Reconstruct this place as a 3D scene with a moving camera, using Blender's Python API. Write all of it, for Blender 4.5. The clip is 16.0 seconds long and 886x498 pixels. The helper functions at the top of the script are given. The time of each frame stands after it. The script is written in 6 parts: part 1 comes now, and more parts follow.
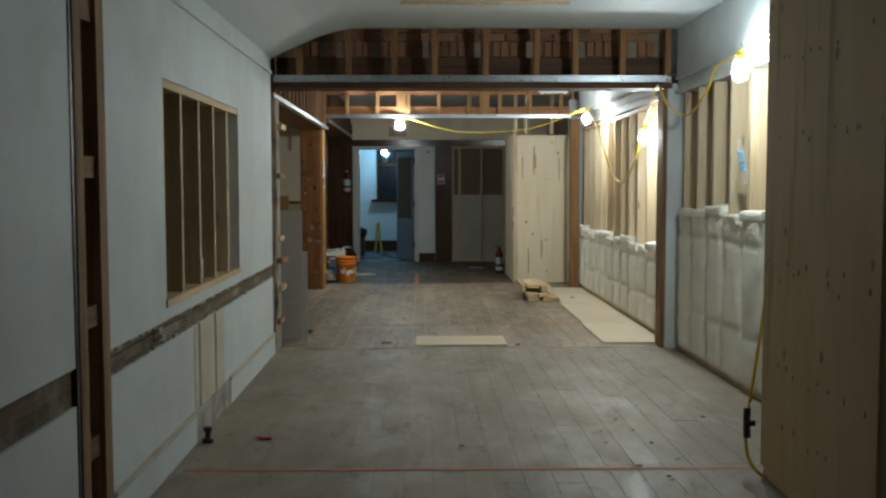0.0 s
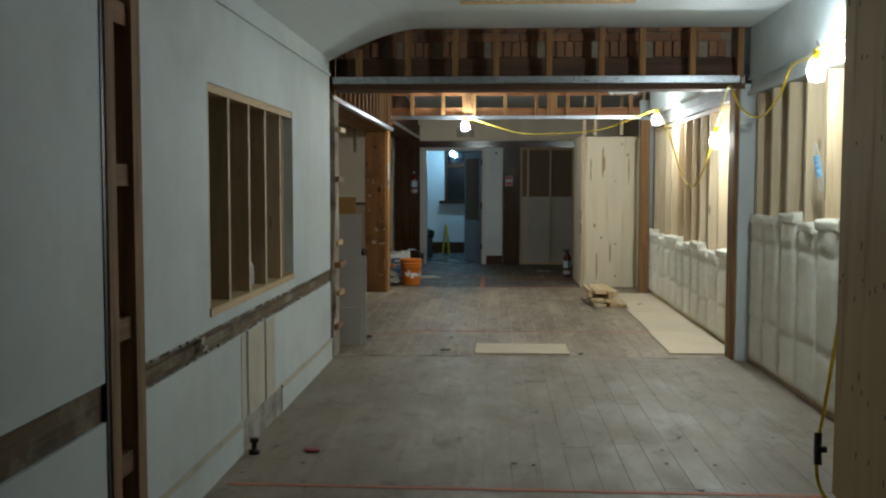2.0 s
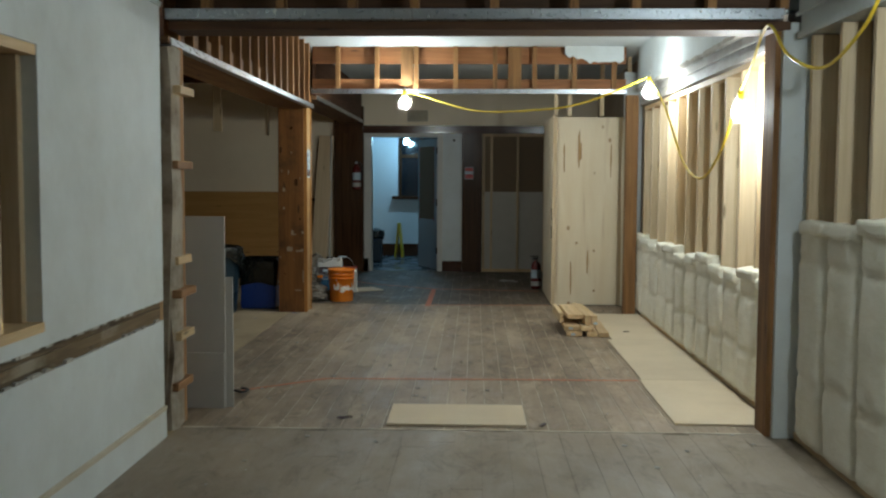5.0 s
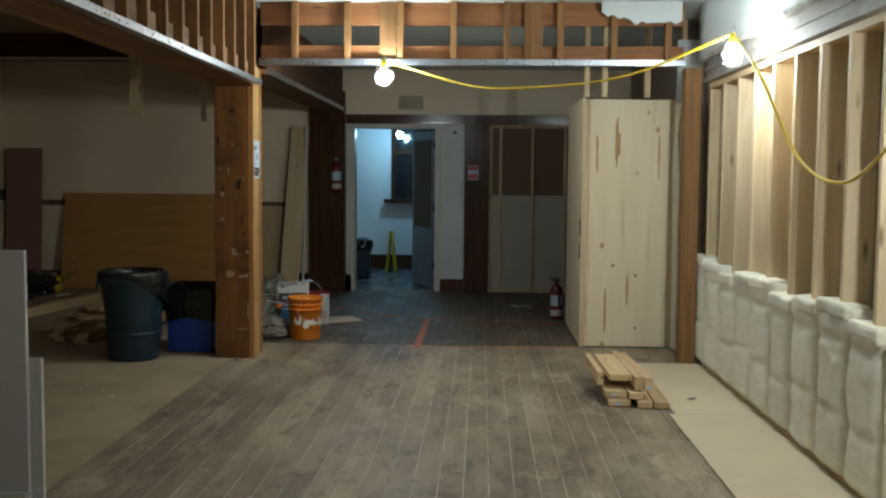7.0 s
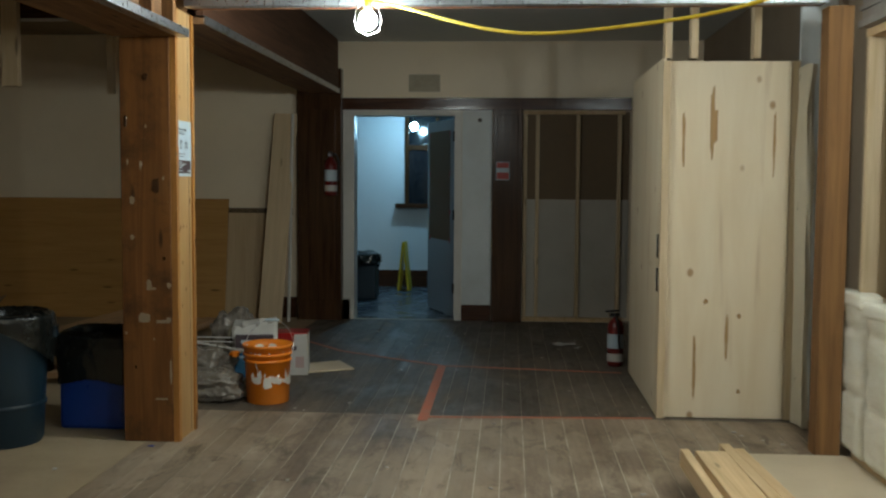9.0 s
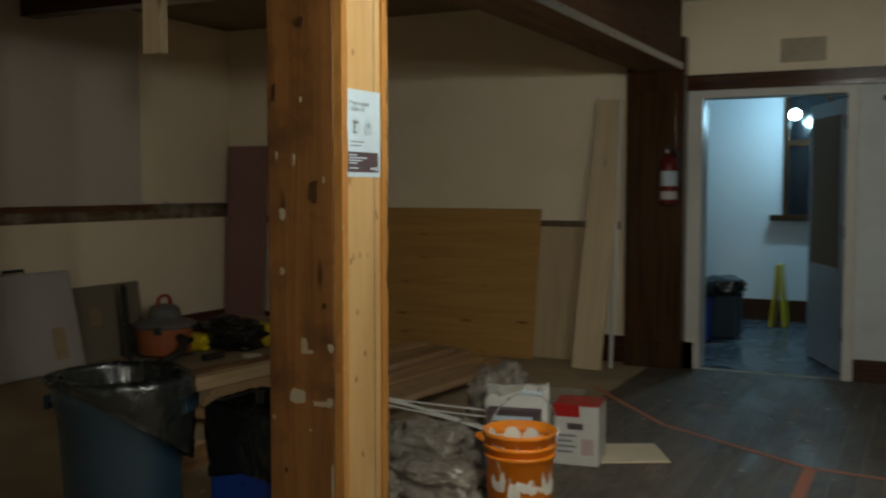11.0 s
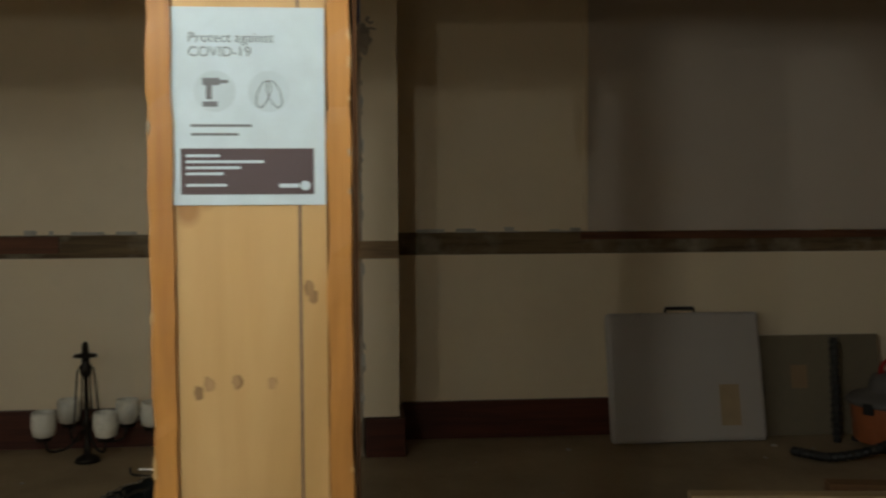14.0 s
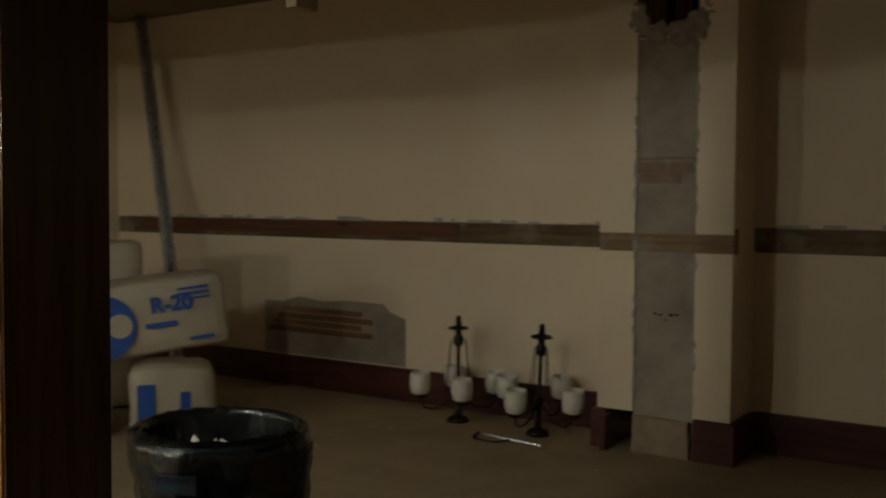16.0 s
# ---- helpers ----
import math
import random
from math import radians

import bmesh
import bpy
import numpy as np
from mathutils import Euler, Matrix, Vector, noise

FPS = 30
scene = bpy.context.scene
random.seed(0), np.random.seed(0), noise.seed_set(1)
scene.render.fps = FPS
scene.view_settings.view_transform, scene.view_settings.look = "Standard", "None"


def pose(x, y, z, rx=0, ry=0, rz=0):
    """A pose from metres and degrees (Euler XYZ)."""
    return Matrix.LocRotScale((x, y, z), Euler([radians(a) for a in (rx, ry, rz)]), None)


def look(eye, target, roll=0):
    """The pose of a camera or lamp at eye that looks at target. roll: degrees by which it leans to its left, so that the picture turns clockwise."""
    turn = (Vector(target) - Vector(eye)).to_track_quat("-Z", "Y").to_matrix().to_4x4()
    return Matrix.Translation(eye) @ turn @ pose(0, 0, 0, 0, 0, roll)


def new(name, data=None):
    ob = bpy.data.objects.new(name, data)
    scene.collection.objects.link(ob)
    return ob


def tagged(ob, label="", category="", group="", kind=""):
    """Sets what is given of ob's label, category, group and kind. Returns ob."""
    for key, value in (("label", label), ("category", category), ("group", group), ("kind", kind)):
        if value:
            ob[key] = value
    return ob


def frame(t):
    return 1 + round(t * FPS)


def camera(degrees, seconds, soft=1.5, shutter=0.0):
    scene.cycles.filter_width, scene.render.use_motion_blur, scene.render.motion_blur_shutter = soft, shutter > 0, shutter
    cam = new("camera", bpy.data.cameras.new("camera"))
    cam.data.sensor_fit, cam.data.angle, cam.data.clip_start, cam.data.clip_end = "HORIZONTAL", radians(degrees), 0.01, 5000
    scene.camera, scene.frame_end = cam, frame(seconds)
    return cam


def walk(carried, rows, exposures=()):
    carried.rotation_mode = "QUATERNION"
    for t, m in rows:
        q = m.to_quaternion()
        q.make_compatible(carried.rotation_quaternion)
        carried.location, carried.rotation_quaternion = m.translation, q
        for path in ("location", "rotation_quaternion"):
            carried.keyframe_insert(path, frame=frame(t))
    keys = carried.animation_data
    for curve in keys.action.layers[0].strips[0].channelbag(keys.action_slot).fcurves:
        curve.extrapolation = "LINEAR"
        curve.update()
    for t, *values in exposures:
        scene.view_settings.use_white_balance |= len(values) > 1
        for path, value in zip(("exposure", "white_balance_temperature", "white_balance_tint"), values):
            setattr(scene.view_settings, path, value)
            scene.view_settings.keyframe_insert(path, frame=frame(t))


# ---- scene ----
cam = camera(48.6, 16.0, soft=2.2, shutter=0.4)
PATH = [
    (0, (0.141, 0.706, 1.389), (0.185, 2.701, 1.26), -0.1),
    (0.5, (0.143, 0.701, 1.389), (0.101, 2.696, 1.26), 0.0),
    (1, (0.152, 0.707, 1.391), (0.064, 2.701, 1.262), 0.2),
    (1.5, (0.183, 0.766, 1.416), (0.08, 2.759, 1.287), 0.1),
    (2, (0.249, 0.906, 1.426), (0.144, 2.899, 1.296), 0.1),
    (2.5, (0.322, 1.131, 1.418), (0.22, 3.124, 1.287), 0.2),
    (3, (0.401, 1.463, 1.415), (0.317, 3.457, 1.281), 0.3),
    (3.5, (0.459, 1.896, 1.402), (0.386, 3.89, 1.265), 0.4),
    (4, (0.509, 2.42, 1.393), (0.445, 4.414, 1.254), 0.5),
    (4.2, (0.527, 2.651, 1.392), (0.467, 4.645, 1.254), 0.3),
    (6.5, (0.606, 5.623, 1.42), (0.535, 7.617, 1.273), 0.5),
    (7, (0.606, 6.285, 1.423), (0.529, 8.279, 1.28), 0.5),
    (7.5, (0.596, 6.947, 1.418), (0.511, 8.941, 1.275), 0.4),
    (8, (0.59, 7.584, 1.405), (0.495, 9.577, 1.265), 0.4),
    (10.5, (0.547, 10.559, 1.389), (-0.038, 12.466, 1.259), 0.1),
    (11, (0.579, 11.108, 1.378), (-0.313, 12.894, 1.253), 0.0),
    (11.5, (0.567, 11.69, 1.379), (-0.578, 13.327, 1.259), -0.5),
    (12, (0.499, 12.226, 1.398), (-0.859, 13.69, 1.276), -0.9),
    (12.5, (0.459, 12.725, 1.417), (-1.118, 13.95, 1.303), -1.0),
    (13, (0.397, 13.197, 1.402), (-1.379, 14.11, 1.294), -0.8),
    (13.5, (0.357, 13.688, 1.41), (-1.564, 14.238, 1.312), -0.7),
    (14, (0.324, 14.174, 1.418), (-1.666, 14.344, 1.321), -0.3),
    (14.5, (0.263, 14.66, 1.413), (-1.729, 14.506, 1.323), -0.3),
    (15, (0.169, 15.11, 1.393), (-1.774, 14.645, 1.3), -0.0),
    (15.5, (0.1, 15.535, 1.371), (-1.74, 14.756, 1.282), 0.1),
    (16, (-0.054, 15.957, 1.355), (-1.716, 14.847, 1.263), 0.4),
]
EXPOSURES = [(0, 0.14, 6150, 9), (8.2, 0.1, 6300, 9), (10.5, 0.23, 6800, 11), (13.5, 0.12, 7000, 12), (16, 0.12, 7400, 15)]
walk(cam, [(t, look(eye, target, roll)) for t, eye, target, roll in PATH], EXPOSURES)

# ---- world and lamps ----
world = bpy.data.worlds.new("night")
world.use_nodes = True
world.node_tree.nodes["Background"].inputs[0].default_value = (0.02, 0.025, 0.035, 1)
world.node_tree.nodes["Background"].inputs[1].default_value = 0.2
scene.world = world
BULB_R = 0.045
WORK, MID = 39.0, 47.0
BULBS = [((-0.14, 13.72, 2.19), MID), ((2.075, 12.2, 2.17), MID), ((2.17, 9.62, 1.82), MID), ((2.10, 6.74, 2.09), WORK)]
HALL_BULB = ((-0.62, 21.0, 2.07), 24.0)


# ---- materials ----
def tree(name):
    m = bpy.data.materials.new(name)
    m.use_nodes = True
    nt = m.node_tree
    return m, nt, nt.nodes["Principled BSDF"]


def node(nt, kind, **values):
    n = nt.nodes.new(kind)
    for key, value in values.items():
        n.inputs[key].default_value = value
    return n


def coords(nt, stretch, shift=True):
    """Object coordinates stretched by axis, shifted at random from object to object."""
    tc = nt.nodes.new("ShaderNodeTexCoord")
    mp = nt.nodes.new("ShaderNodeMapping")
    mp.inputs["Scale"].default_value = stretch
    nt.links.new(tc.outputs["Object"], mp.inputs["Vector"])
    if shift:
        info = nt.nodes.new("ShaderNodeObjectInfo")
        mul = nt.nodes.new("ShaderNodeMath")
        mul.operation = "MULTIPLY"
        mul.inputs[1].default_value = 37.0
        nt.links.new(info.outputs["Random"], mul.inputs[0])
        nt.links.new(mul.outputs[0], mp.inputs["Location"])
    return mp.outputs[0]


def noise_tex(nt, vec, scale, detail=4.0, rough=0.55, distort=0.0):
    n = node(nt, "ShaderNodeTexNoise", Scale=scale, Detail=detail, Roughness=rough, Distortion=distort)
    nt.links.new(vec, n.inputs["Vector"])
    return n.outputs["Fac"]


def ramp(nt, fac, stops):
    r = nt.nodes.new("ShaderNodeValToRGB")
    el = r.color_ramp.elements
    while len(el) < len(stops):
        el.new(0.5)
    for e, (p, c) in zip(el, stops):
        e.position, e.color = p, (*c, 1) if len(c) == 3 else c
    nt.links.new(fac, r.inputs[0])
    return r.outputs[0]


def mixed(nt, fac, a, b, mode="MIX"):
    m = nt.nodes.new("ShaderNodeMix")
    m.data_type, m.blend_type = "RGBA", mode
    for sock, v in ((m.inputs["Factor"], fac), (m.inputs["A"], a), (m.inputs["B"], b)):
        if isinstance(v, (float, int)):
            sock.default_value = v
        elif isinstance(v, tuple):
            sock.default_value = (*v, 1)
        else:
            nt.links.new(v, sock)
    return m.outputs["Result"]


def bump(nt, bsdf, height, strength, distance=0.01):
    b = node(nt, "ShaderNodeBump", Strength=strength, Distance=distance)
    nt.links.new(height, b.inputs["Height"])
    nt.links.new(b.outputs[0], bsdf.inputs["Normal"])


def tone(nt, colour, spread):
    """Varies the brightness of a colour from object to object."""
    info = nt.nodes.new("ShaderNodeObjectInfo")
    hsv = nt.nodes.new("ShaderNodeHueSaturation")
    mr = node(nt, "ShaderNodeMapRange", **{"To Min": 1 - spread, "To Max": 1 + spread})
    nt.links.new(info.outputs["Random"], mr.inputs["Value"])
    nt.links.new(mr.outputs[0], hsv.inputs["Value"])
    nt.links.new(colour, hsv.inputs["Color"])
    return hsv.outputs[0]


def wood(name, light, dark, along="z", rough=0.65, spread=0.12, knots=True, stain=None, gloss=0.4, flecks=None):
    m, nt, b = tree(name)
    st = {"x": (0.5, 9, 9), "y": (9, 0.5, 9), "z": (9, 9, 0.5)}[along]
    fine = {"x": (3, 90, 90), "y": (90, 3, 90), "z": (90, 90, 3)}[along]
    v = coords(nt, st)
    grain = noise_tex(nt, v, 2.2, 6, 0.6, 0.8)
    col = ramp(nt, grain, [(0.3, dark), (0.62, light)])
    f2 = noise_tex(nt, coords(nt, fine), 1.0, 3)
    col = mixed(nt, 0.12, col, ramp(nt, f2, [(0.35, tuple(c * 0.6 for c in dark)), (0.6, light)]))
    if knots:
        kv = {"x": (0.9, 4, 4), "y": (4, 0.9, 4), "z": (4, 4, 0.9)}[along]
        vo = node(nt, "ShaderNodeTexVoronoi", Scale=2.2)
        nt.links.new(coords(nt, kv), vo.inputs["Vector"])
        k = ramp(nt, vo.outputs["Distance"], [(0.05, (1, 1, 1)), (0.13, (0, 0, 0))])
        col = mixed(nt, k, col, tuple(c * 0.45 for c in dark))
    if stain:
        s = ramp(nt, noise_tex(nt, coords(nt, (1, 1, 1)), 3.1, 7, 0.65), [(0.5, (0, 0, 0)), (0.68, (1, 1, 1))])
        col = mixed(nt, s, col, stain)
    if flecks:
        f = ramp(nt, noise_tex(nt, coords(nt, (1, 1, 0.6)), 24.0, 9, 0.75, 0.6), [(0.66, (0, 0, 0)), (0.70, (0.8,) * 3)])
        col = mixed(nt, f, col, flecks)
    nt.links.new(tone(nt, col, spread), b.inputs["Base Color"])
    b.inputs["Roughness"].default_value = rough
    b.inputs["Specular IOR Level"].default_value = gloss
    bump(nt, b, grain, 0.25, 0.004)
    return m


def ply(name, light, dark, knot, streak=0.35):
    """Sanded sheet wood: pale, with soft bands, a few brown knots and resin streaks."""
    m, nt, b = tree(name)
    v = coords(nt, (3.5, 3.5, 0.5))
    grain = noise_tex(nt, v, 2.0, 6, 0.6, 0.5)
    col = ramp(nt, grain, [(0.32, dark), (0.66, light)])
    vo = node(nt, "ShaderNodeTexVoronoi", Scale=1.0)
    nt.links.new(coords(nt, (4.2, 4.2, 3.0)), vo.inputs["Vector"])
    col = mixed(nt, ramp(nt, vo.outputs["Distance"], [(0.05, (0.9,) * 3), (0.10, (0, 0, 0))]), col, knot)
    s = noise_tex(nt, coords(nt, (9, 9, 0.9)), 1.0, 3, 0.5)
    col = mixed(nt, ramp(nt, s, [(0.61, (0, 0, 0)), (0.72, (streak,) * 3)]), col, knot)
    nt.links.new(col, b.inputs["Base Color"])
    b.inputs["Roughness"].default_value = 0.6
    bump(nt, b, grain, 0.1, 0.003)
    return m


def paint(name, colour, dirt, rough=0.6, amount=0.5, scale=1.2, relief=0.15, spread=0.0, metal=0.0, gloss=0.4):
    m, nt, b = tree(name)
    v = coords(nt, (1, 1, 1), spread > 0)
    big = ramp(nt, noise_tex(nt, v, scale, 7, 0.62), [(0.42, (0, 0, 0)), (0.75, (1, 1, 1))])
    small = noise_tex(nt, v, scale * 22, 5, 0.6)
    scuff = ramp(nt, noise_tex(nt, v, scale * 6.5, 8, 0.7), [(0.6, (0, 0, 0)), (0.78, (1, 1, 1))])
    col = mixed(nt, big, colour, tuple(c + (d - c) * amount for c, d in zip(colour, dirt)))
    fac = nt.nodes.new("ShaderNodeMath")
    fac.operation = "MULTIPLY"
    fac.inputs[1].default_value = amount * 0.6
    nt.links.new(scuff, fac.inputs[0])
    col = mixed(nt, fac.outputs[0], col, dirt)
    if spread:
        col = tone(nt, col, spread)
    nt.links.new(col, b.inputs["Base Color"])
    nt.links.new(ramp(nt, small, [(0.3, (rough - 0.08,) * 3), (0.7, (min(1, rough + 0.1),) * 3)]), b.inputs["Roughness"])
    b.inputs["Metallic"].default_value = metal
    b.inputs["Specular IOR Level"].default_value = gloss
    bump(nt, b, small, relief, 0.004)
    return m


def floor_paint(name, paint_a, paint_b, bare, wear, grain=0.28, spread=0.1, smudge=0.4):
    """Old painted floorboards: grey paint, trodden bare in patches, dusty."""
    m, nt, b = tree(name)
    geo = nt.nodes.new("ShaderNodeNewGeometry")
    mp = nt.nodes.new("ShaderNodeMapping")
    mp.inputs["Scale"].default_value = (1, 0.45, 1)
    nt.links.new(geo.outputs["Position"], mp.inputs["Vector"])
    world_v = mp.outputs[0]
    cloud = noise_tex(nt, world_v, 1.3, 8, 0.65)
    patch = noise_tex(nt, world_v, 3.7, 9, 0.72, 0.4)
    streak = noise_tex(nt, coords(nt, (26, 1.2, 1)), 1.5, 5, 0.6)
    col = mixed(nt, ramp(nt, cloud, [(0.38, (0, 0, 0)), (0.62, (1, 1, 1))]), paint_a, paint_b)
    w = ramp(nt, patch, [(wear, (0, 0, 0)), (wear + 0.14, (1, 1, 1))])
    col = mixed(nt, w, col, mixed(nt, streak, bare, tuple(c * 0.55 for c in bare)))
    col = mixed(nt, grain, col, ramp(nt, streak, [(0.3, (0.06, 0.047, 0.036)), (0.65, (0.32, 0.265, 0.20))]))
    dirt = ramp(nt, noise_tex(nt, world_v, 5.5, 10, 0.75, 0.8), [(0.52, (0, 0, 0)), (0.66, (smudge,) * 3)])
    col = mixed(nt, dirt, col, tuple(c * 0.4 for c in paint_a))
    chips = ramp(nt, noise_tex(nt, world_v, 2.1, 12, 0.8, 1.2), [(0.65, (0, 0, 0)), (0.69, (0.75,) * 3)])
    col = mixed(nt, chips, col, bare)
    nt.links.new(tone(nt, col, spread), b.inputs["Base Color"])
    nt.links.new(ramp(nt, patch, [(0.35, (0.42,) * 3), (0.6, (0.7,) * 3)]), b.inputs["Roughness"])
    b.inputs["Specular IOR Level"].default_value = 0.4
    bump(nt, b, streak, 0.25, 0.003)
    return m


def wool(name, colour, dirt):
    m, nt, b = tree(name)
    v = coords(nt, (1, 0.45, 1.8))
    a = noise_tex(nt, v, 9, 8, 0.7, 0.6)
    f = noise_tex(nt, v, 60, 6, 0.7)
    col = mixed(nt, ramp(nt, a, [(0.45, (0, 0, 0)), (0.75, (1, 1, 1))]), colour, dirt)
    nt.links.new(tone(nt, mixed(nt, 0.3, col, ramp(nt, f, [(0.3, dirt), (0.6, colour)])), 0.06), b.inputs["Base Color"])
    b.inputs["Roughness"].default_value = 0.95
    b.inputs["Specular IOR Level"].default_value = 0.1
    bump(nt, b, mixed(nt, 0.6, a, f), 0.5, 0.02)
    return m


def plain(name, colour, rough=0.5, metal=0.0, relief=0.0, spec=0.5, wave=18.0):
    m, nt, b = tree(name)
    v = coords(nt, (1, 1, 1))
    n = noise_tex(nt, v, wave, 6, 0.6)
    nt.links.new(mixed(nt, n, tuple(c * 0.82 for c in colour), tuple(min(1, c * 1.14) for c in colour)), b.inputs["Base Color"])
    nt.links.new(ramp(nt, n, [(0.3, (max(0.03, rough - 0.08),) * 3), (0.7, (min(1, rough + 0.1),) * 3)]), b.inputs["Roughness"])
    b.inputs["Metallic"].default_value, b.inputs["Specular IOR Level"].default_value = metal, spec
    if relief:
        bump(nt, b, n, relief, 0.006)
    return m


def glow(name, colour, strength):
    m, nt, b = tree(name)
    b.inputs["Emission Color"].default_value = (*colour, 1)
    b.inputs["Emission Strength"].default_value = strength
    return m


WHITE_WALL = paint("old_white_wall_paint", (0.66, 0.70, 0.70), (0.40, 0.40, 0.36), 0.62, 0.6, 1.1, 0.35)
CREAM_WALL = paint("cream_wall_paint", (0.84, 0.71, 0.52), (0.55, 0.43, 0.28), 0.5, 0.35, 0.8)
GREY_PANEL = paint("grey_wall_patch", (0.61, 0.53, 0.455), (0.48, 0.41, 0.35), 0.35, 0.4, 0.7)
CEIL_PAINT = paint("ceiling_paint", (0.68, 0.72, 0.72), (0.5, 0.5, 0.48), 0.6, 0.3, 0.7)
BLUE_WHITE = paint("hall_wall_paint", (0.72, 0.75, 0.78), (0.6, 0.62, 0.64), 0.5, 0.3, 0.8)
CASING = paint("white_casing_paint", (0.62, 0.60, 0.55), (0.4, 0.37, 0.32), 0.4, 0.4, 3)
CONCRETE = paint("grey_mortar", (0.40, 0.34, 0.265), (0.21, 0.18, 0.15), 0.85, 0.85, 4.5, 0.8)
ROUGH_PLASTER = paint("broken_plaster", (0.5, 0.47, 0.42), (0.25, 0.22, 0.18), 0.9, 0.8, 9, 1.0)
STUD_W = wood("new_spruce_stud", (0.67, 0.53, 0.345), (0.54, 0.395, 0.225), "z", 0.65, 0.16)
SPRUCE_Y = wood("spruce_board_along", (0.68, 0.50, 0.29), (0.5, 0.33, 0.16), "y")
OLD_STUD = wood("old_fir_stud", (0.33, 0.165, 0.058), (0.16, 0.072, 0.026), "z", 0.75, 0.2)
OLD_X = wood("old_fir_board_x", (0.31, 0.13, 0.048), (0.17, 0.068, 0.026), "x", 0.7, 0.15)
OLD_BEAM = wood("dark_old_beam", (0.12, 0.058, 0.027), (0.05, 0.024, 0.012), "x", 0.7)
OLD_Y = wood("old_fir_board_y", (0.30, 0.16, 0.07), (0.13, 0.06, 0.025), "y", 0.75, 0.2)
DARK_Y = wood("dark_chair_rail_strip", (0.20, 0.135, 0.07), (0.045, 0.03, 0.017), "y", 0.8, 0.1, False, (0.30, 0.26, 0.19))
STAINED = wood("dark_varnished_wood", (0.075, 0.034, 0.015), (0.028, 0.013, 0.006), "z", 0.17, 0.08, False, None, 0.4)
STAINED_X = wood("dark_varnished_trim", (0.09, 0.035, 0.016), (0.035, 0.013, 0.007), "x", 0.17, 0.08, False, None, 0.4)
SKIRT = wood("dark_red_baseboard", (0.10, 0.028, 0.016), (0.04, 0.012, 0.008), "y", 0.4, 0.08, False)
POST_OLD = wood("old_brown_post", (0.235, 0.098, 0.026), (0.13, 0.048, 0.012), "z", 0.5, 0.05, True, (0.055, 0.022, 0.008), 0.4, (0.40, 0.32, 0.22))
POST_NEW = ply("clear_pine_post_face", (0.52, 0.33, 0.145), (0.42, 0.245, 0.092), (0.30, 0.14, 0.045), 0.2)
WEATHERED = wood("weathered_brown_stud", (0.36, 0.215, 0.10), (0.17, 0.095, 0.042), "z", 0.8, 0.15)
PLY = ply("pale_plywood", (0.80, 0.68, 0.49), (0.74, 0.60, 0.40), (0.40, 0.22, 0.09))
PLY_BROWN = wood("brown_plywood", (0.47, 0.255, 0.075), (0.38, 0.195, 0.052), "x", 0.6, 0.05)
PLY_NEAR = ply("knotty_plywood", (0.60, 0.43, 0.23), (0.52, 0.36, 0.18), (0.20, 0.11, 0.05), 0.5)
SUBFLOOR = paint("dusty_plywood_subfloor", (0.40, 0.305, 0.19), (0.21, 0.155, 0.095), 0.8, 0.7, 1.6, 0.3)
STRIP_PLY = paint("fresh_plywood_strip", (0.64, 0.53, 0.375), (0.48, 0.385, 0.255), 0.7, 0.45, 2.2, 0.15, 0.06)
FLOOR_A = floor_paint("grey_floorboard_paint", (0.235, 0.183, 0.13), (0.325, 0.262, 0.195), (0.45, 0.345, 0.225), 0.64, 0.06, 0.03, 0.55)
FLOOR_B = floor_paint("worn_floorboard_paint", (0.175, 0.118, 0.075), (0.37, 0.277, 0.187), (0.56, 0.44, 0.31), 0.49, 0.22, 0.14, 0.7)
# Far hall boards: same pattern as FLOOR_B in darker colours
FLOOR_C = floor_paint("darker_floorboard_paint", (0.070, 0.053, 0.037), (0.112, 0.086, 0.06), (0.26, 0.20, 0.135), 0.55, 0.18, 0.14, 0.6)
DUST = paint("pale_dust_in_joints", (0.58, 0.51, 0.40), (0.10, 0.08, 0.06), 0.9, 0.95, 3.2)
DUST_A = paint("grey_dust_in_joints", (0.24, 0.195, 0.145), (0.06, 0.045, 0.03), 0.9, 0.9, 2.4)
OLD_CEIL = paint("brown_stripped_ceiling", (0.24, 0.18, 0.11), (0.13, 0.09, 0.05), 0.8, 0.6, 1.5)
HALL_FLOOR = plain("blue_grey_hall_floor", (0.09, 0.12, 0.15), 0.25, 0, 0.05, 0.5, 3)
# Near-black colour standing in for shade inside slots, pockets and closed voids
VOID_SHADE = plain("painted_void_shade", (0.03, 0.022, 0.016), 0.9)
GALV = paint("galvanised_steel", (0.47, 0.50, 0.54), (0.3, 0.32, 0.34), 0.3, 0.4, 2.0, 0.1, 0.0, 0.9)
FLUFF = wool("white_glass_wool", (0.84, 0.80, 0.68), (0.72, 0.66, 0.51))
SHEATH = paint("brown_paper_sheathing", (0.30, 0.23, 0.16), (0.2, 0.14, 0.09), 0.8, 0.5, 2)
BRICK = paint("old_red_brick", (0.34, 0.165, 0.085), (0.17, 0.095, 0.06), 0.9, 0.7, 9, 0.8, 0.25)
GYPSUM = paint("grey_drywall_paper", (0.50, 0.48, 0.45), (0.4, 0.38, 0.35), 0.8, 0.3, 2)
YELLOW = plain("yellow_cord_rubber", (0.72, 0.50, 0.03), 0.4)
BLACK = plain("black_plastic", (0.02, 0.02, 0.02), 0.4)
BAG_BLACK = plain("black_bin_liner", (0.010, 0.012, 0.011), 0.22, 0, 0.12, 0.6, 9)
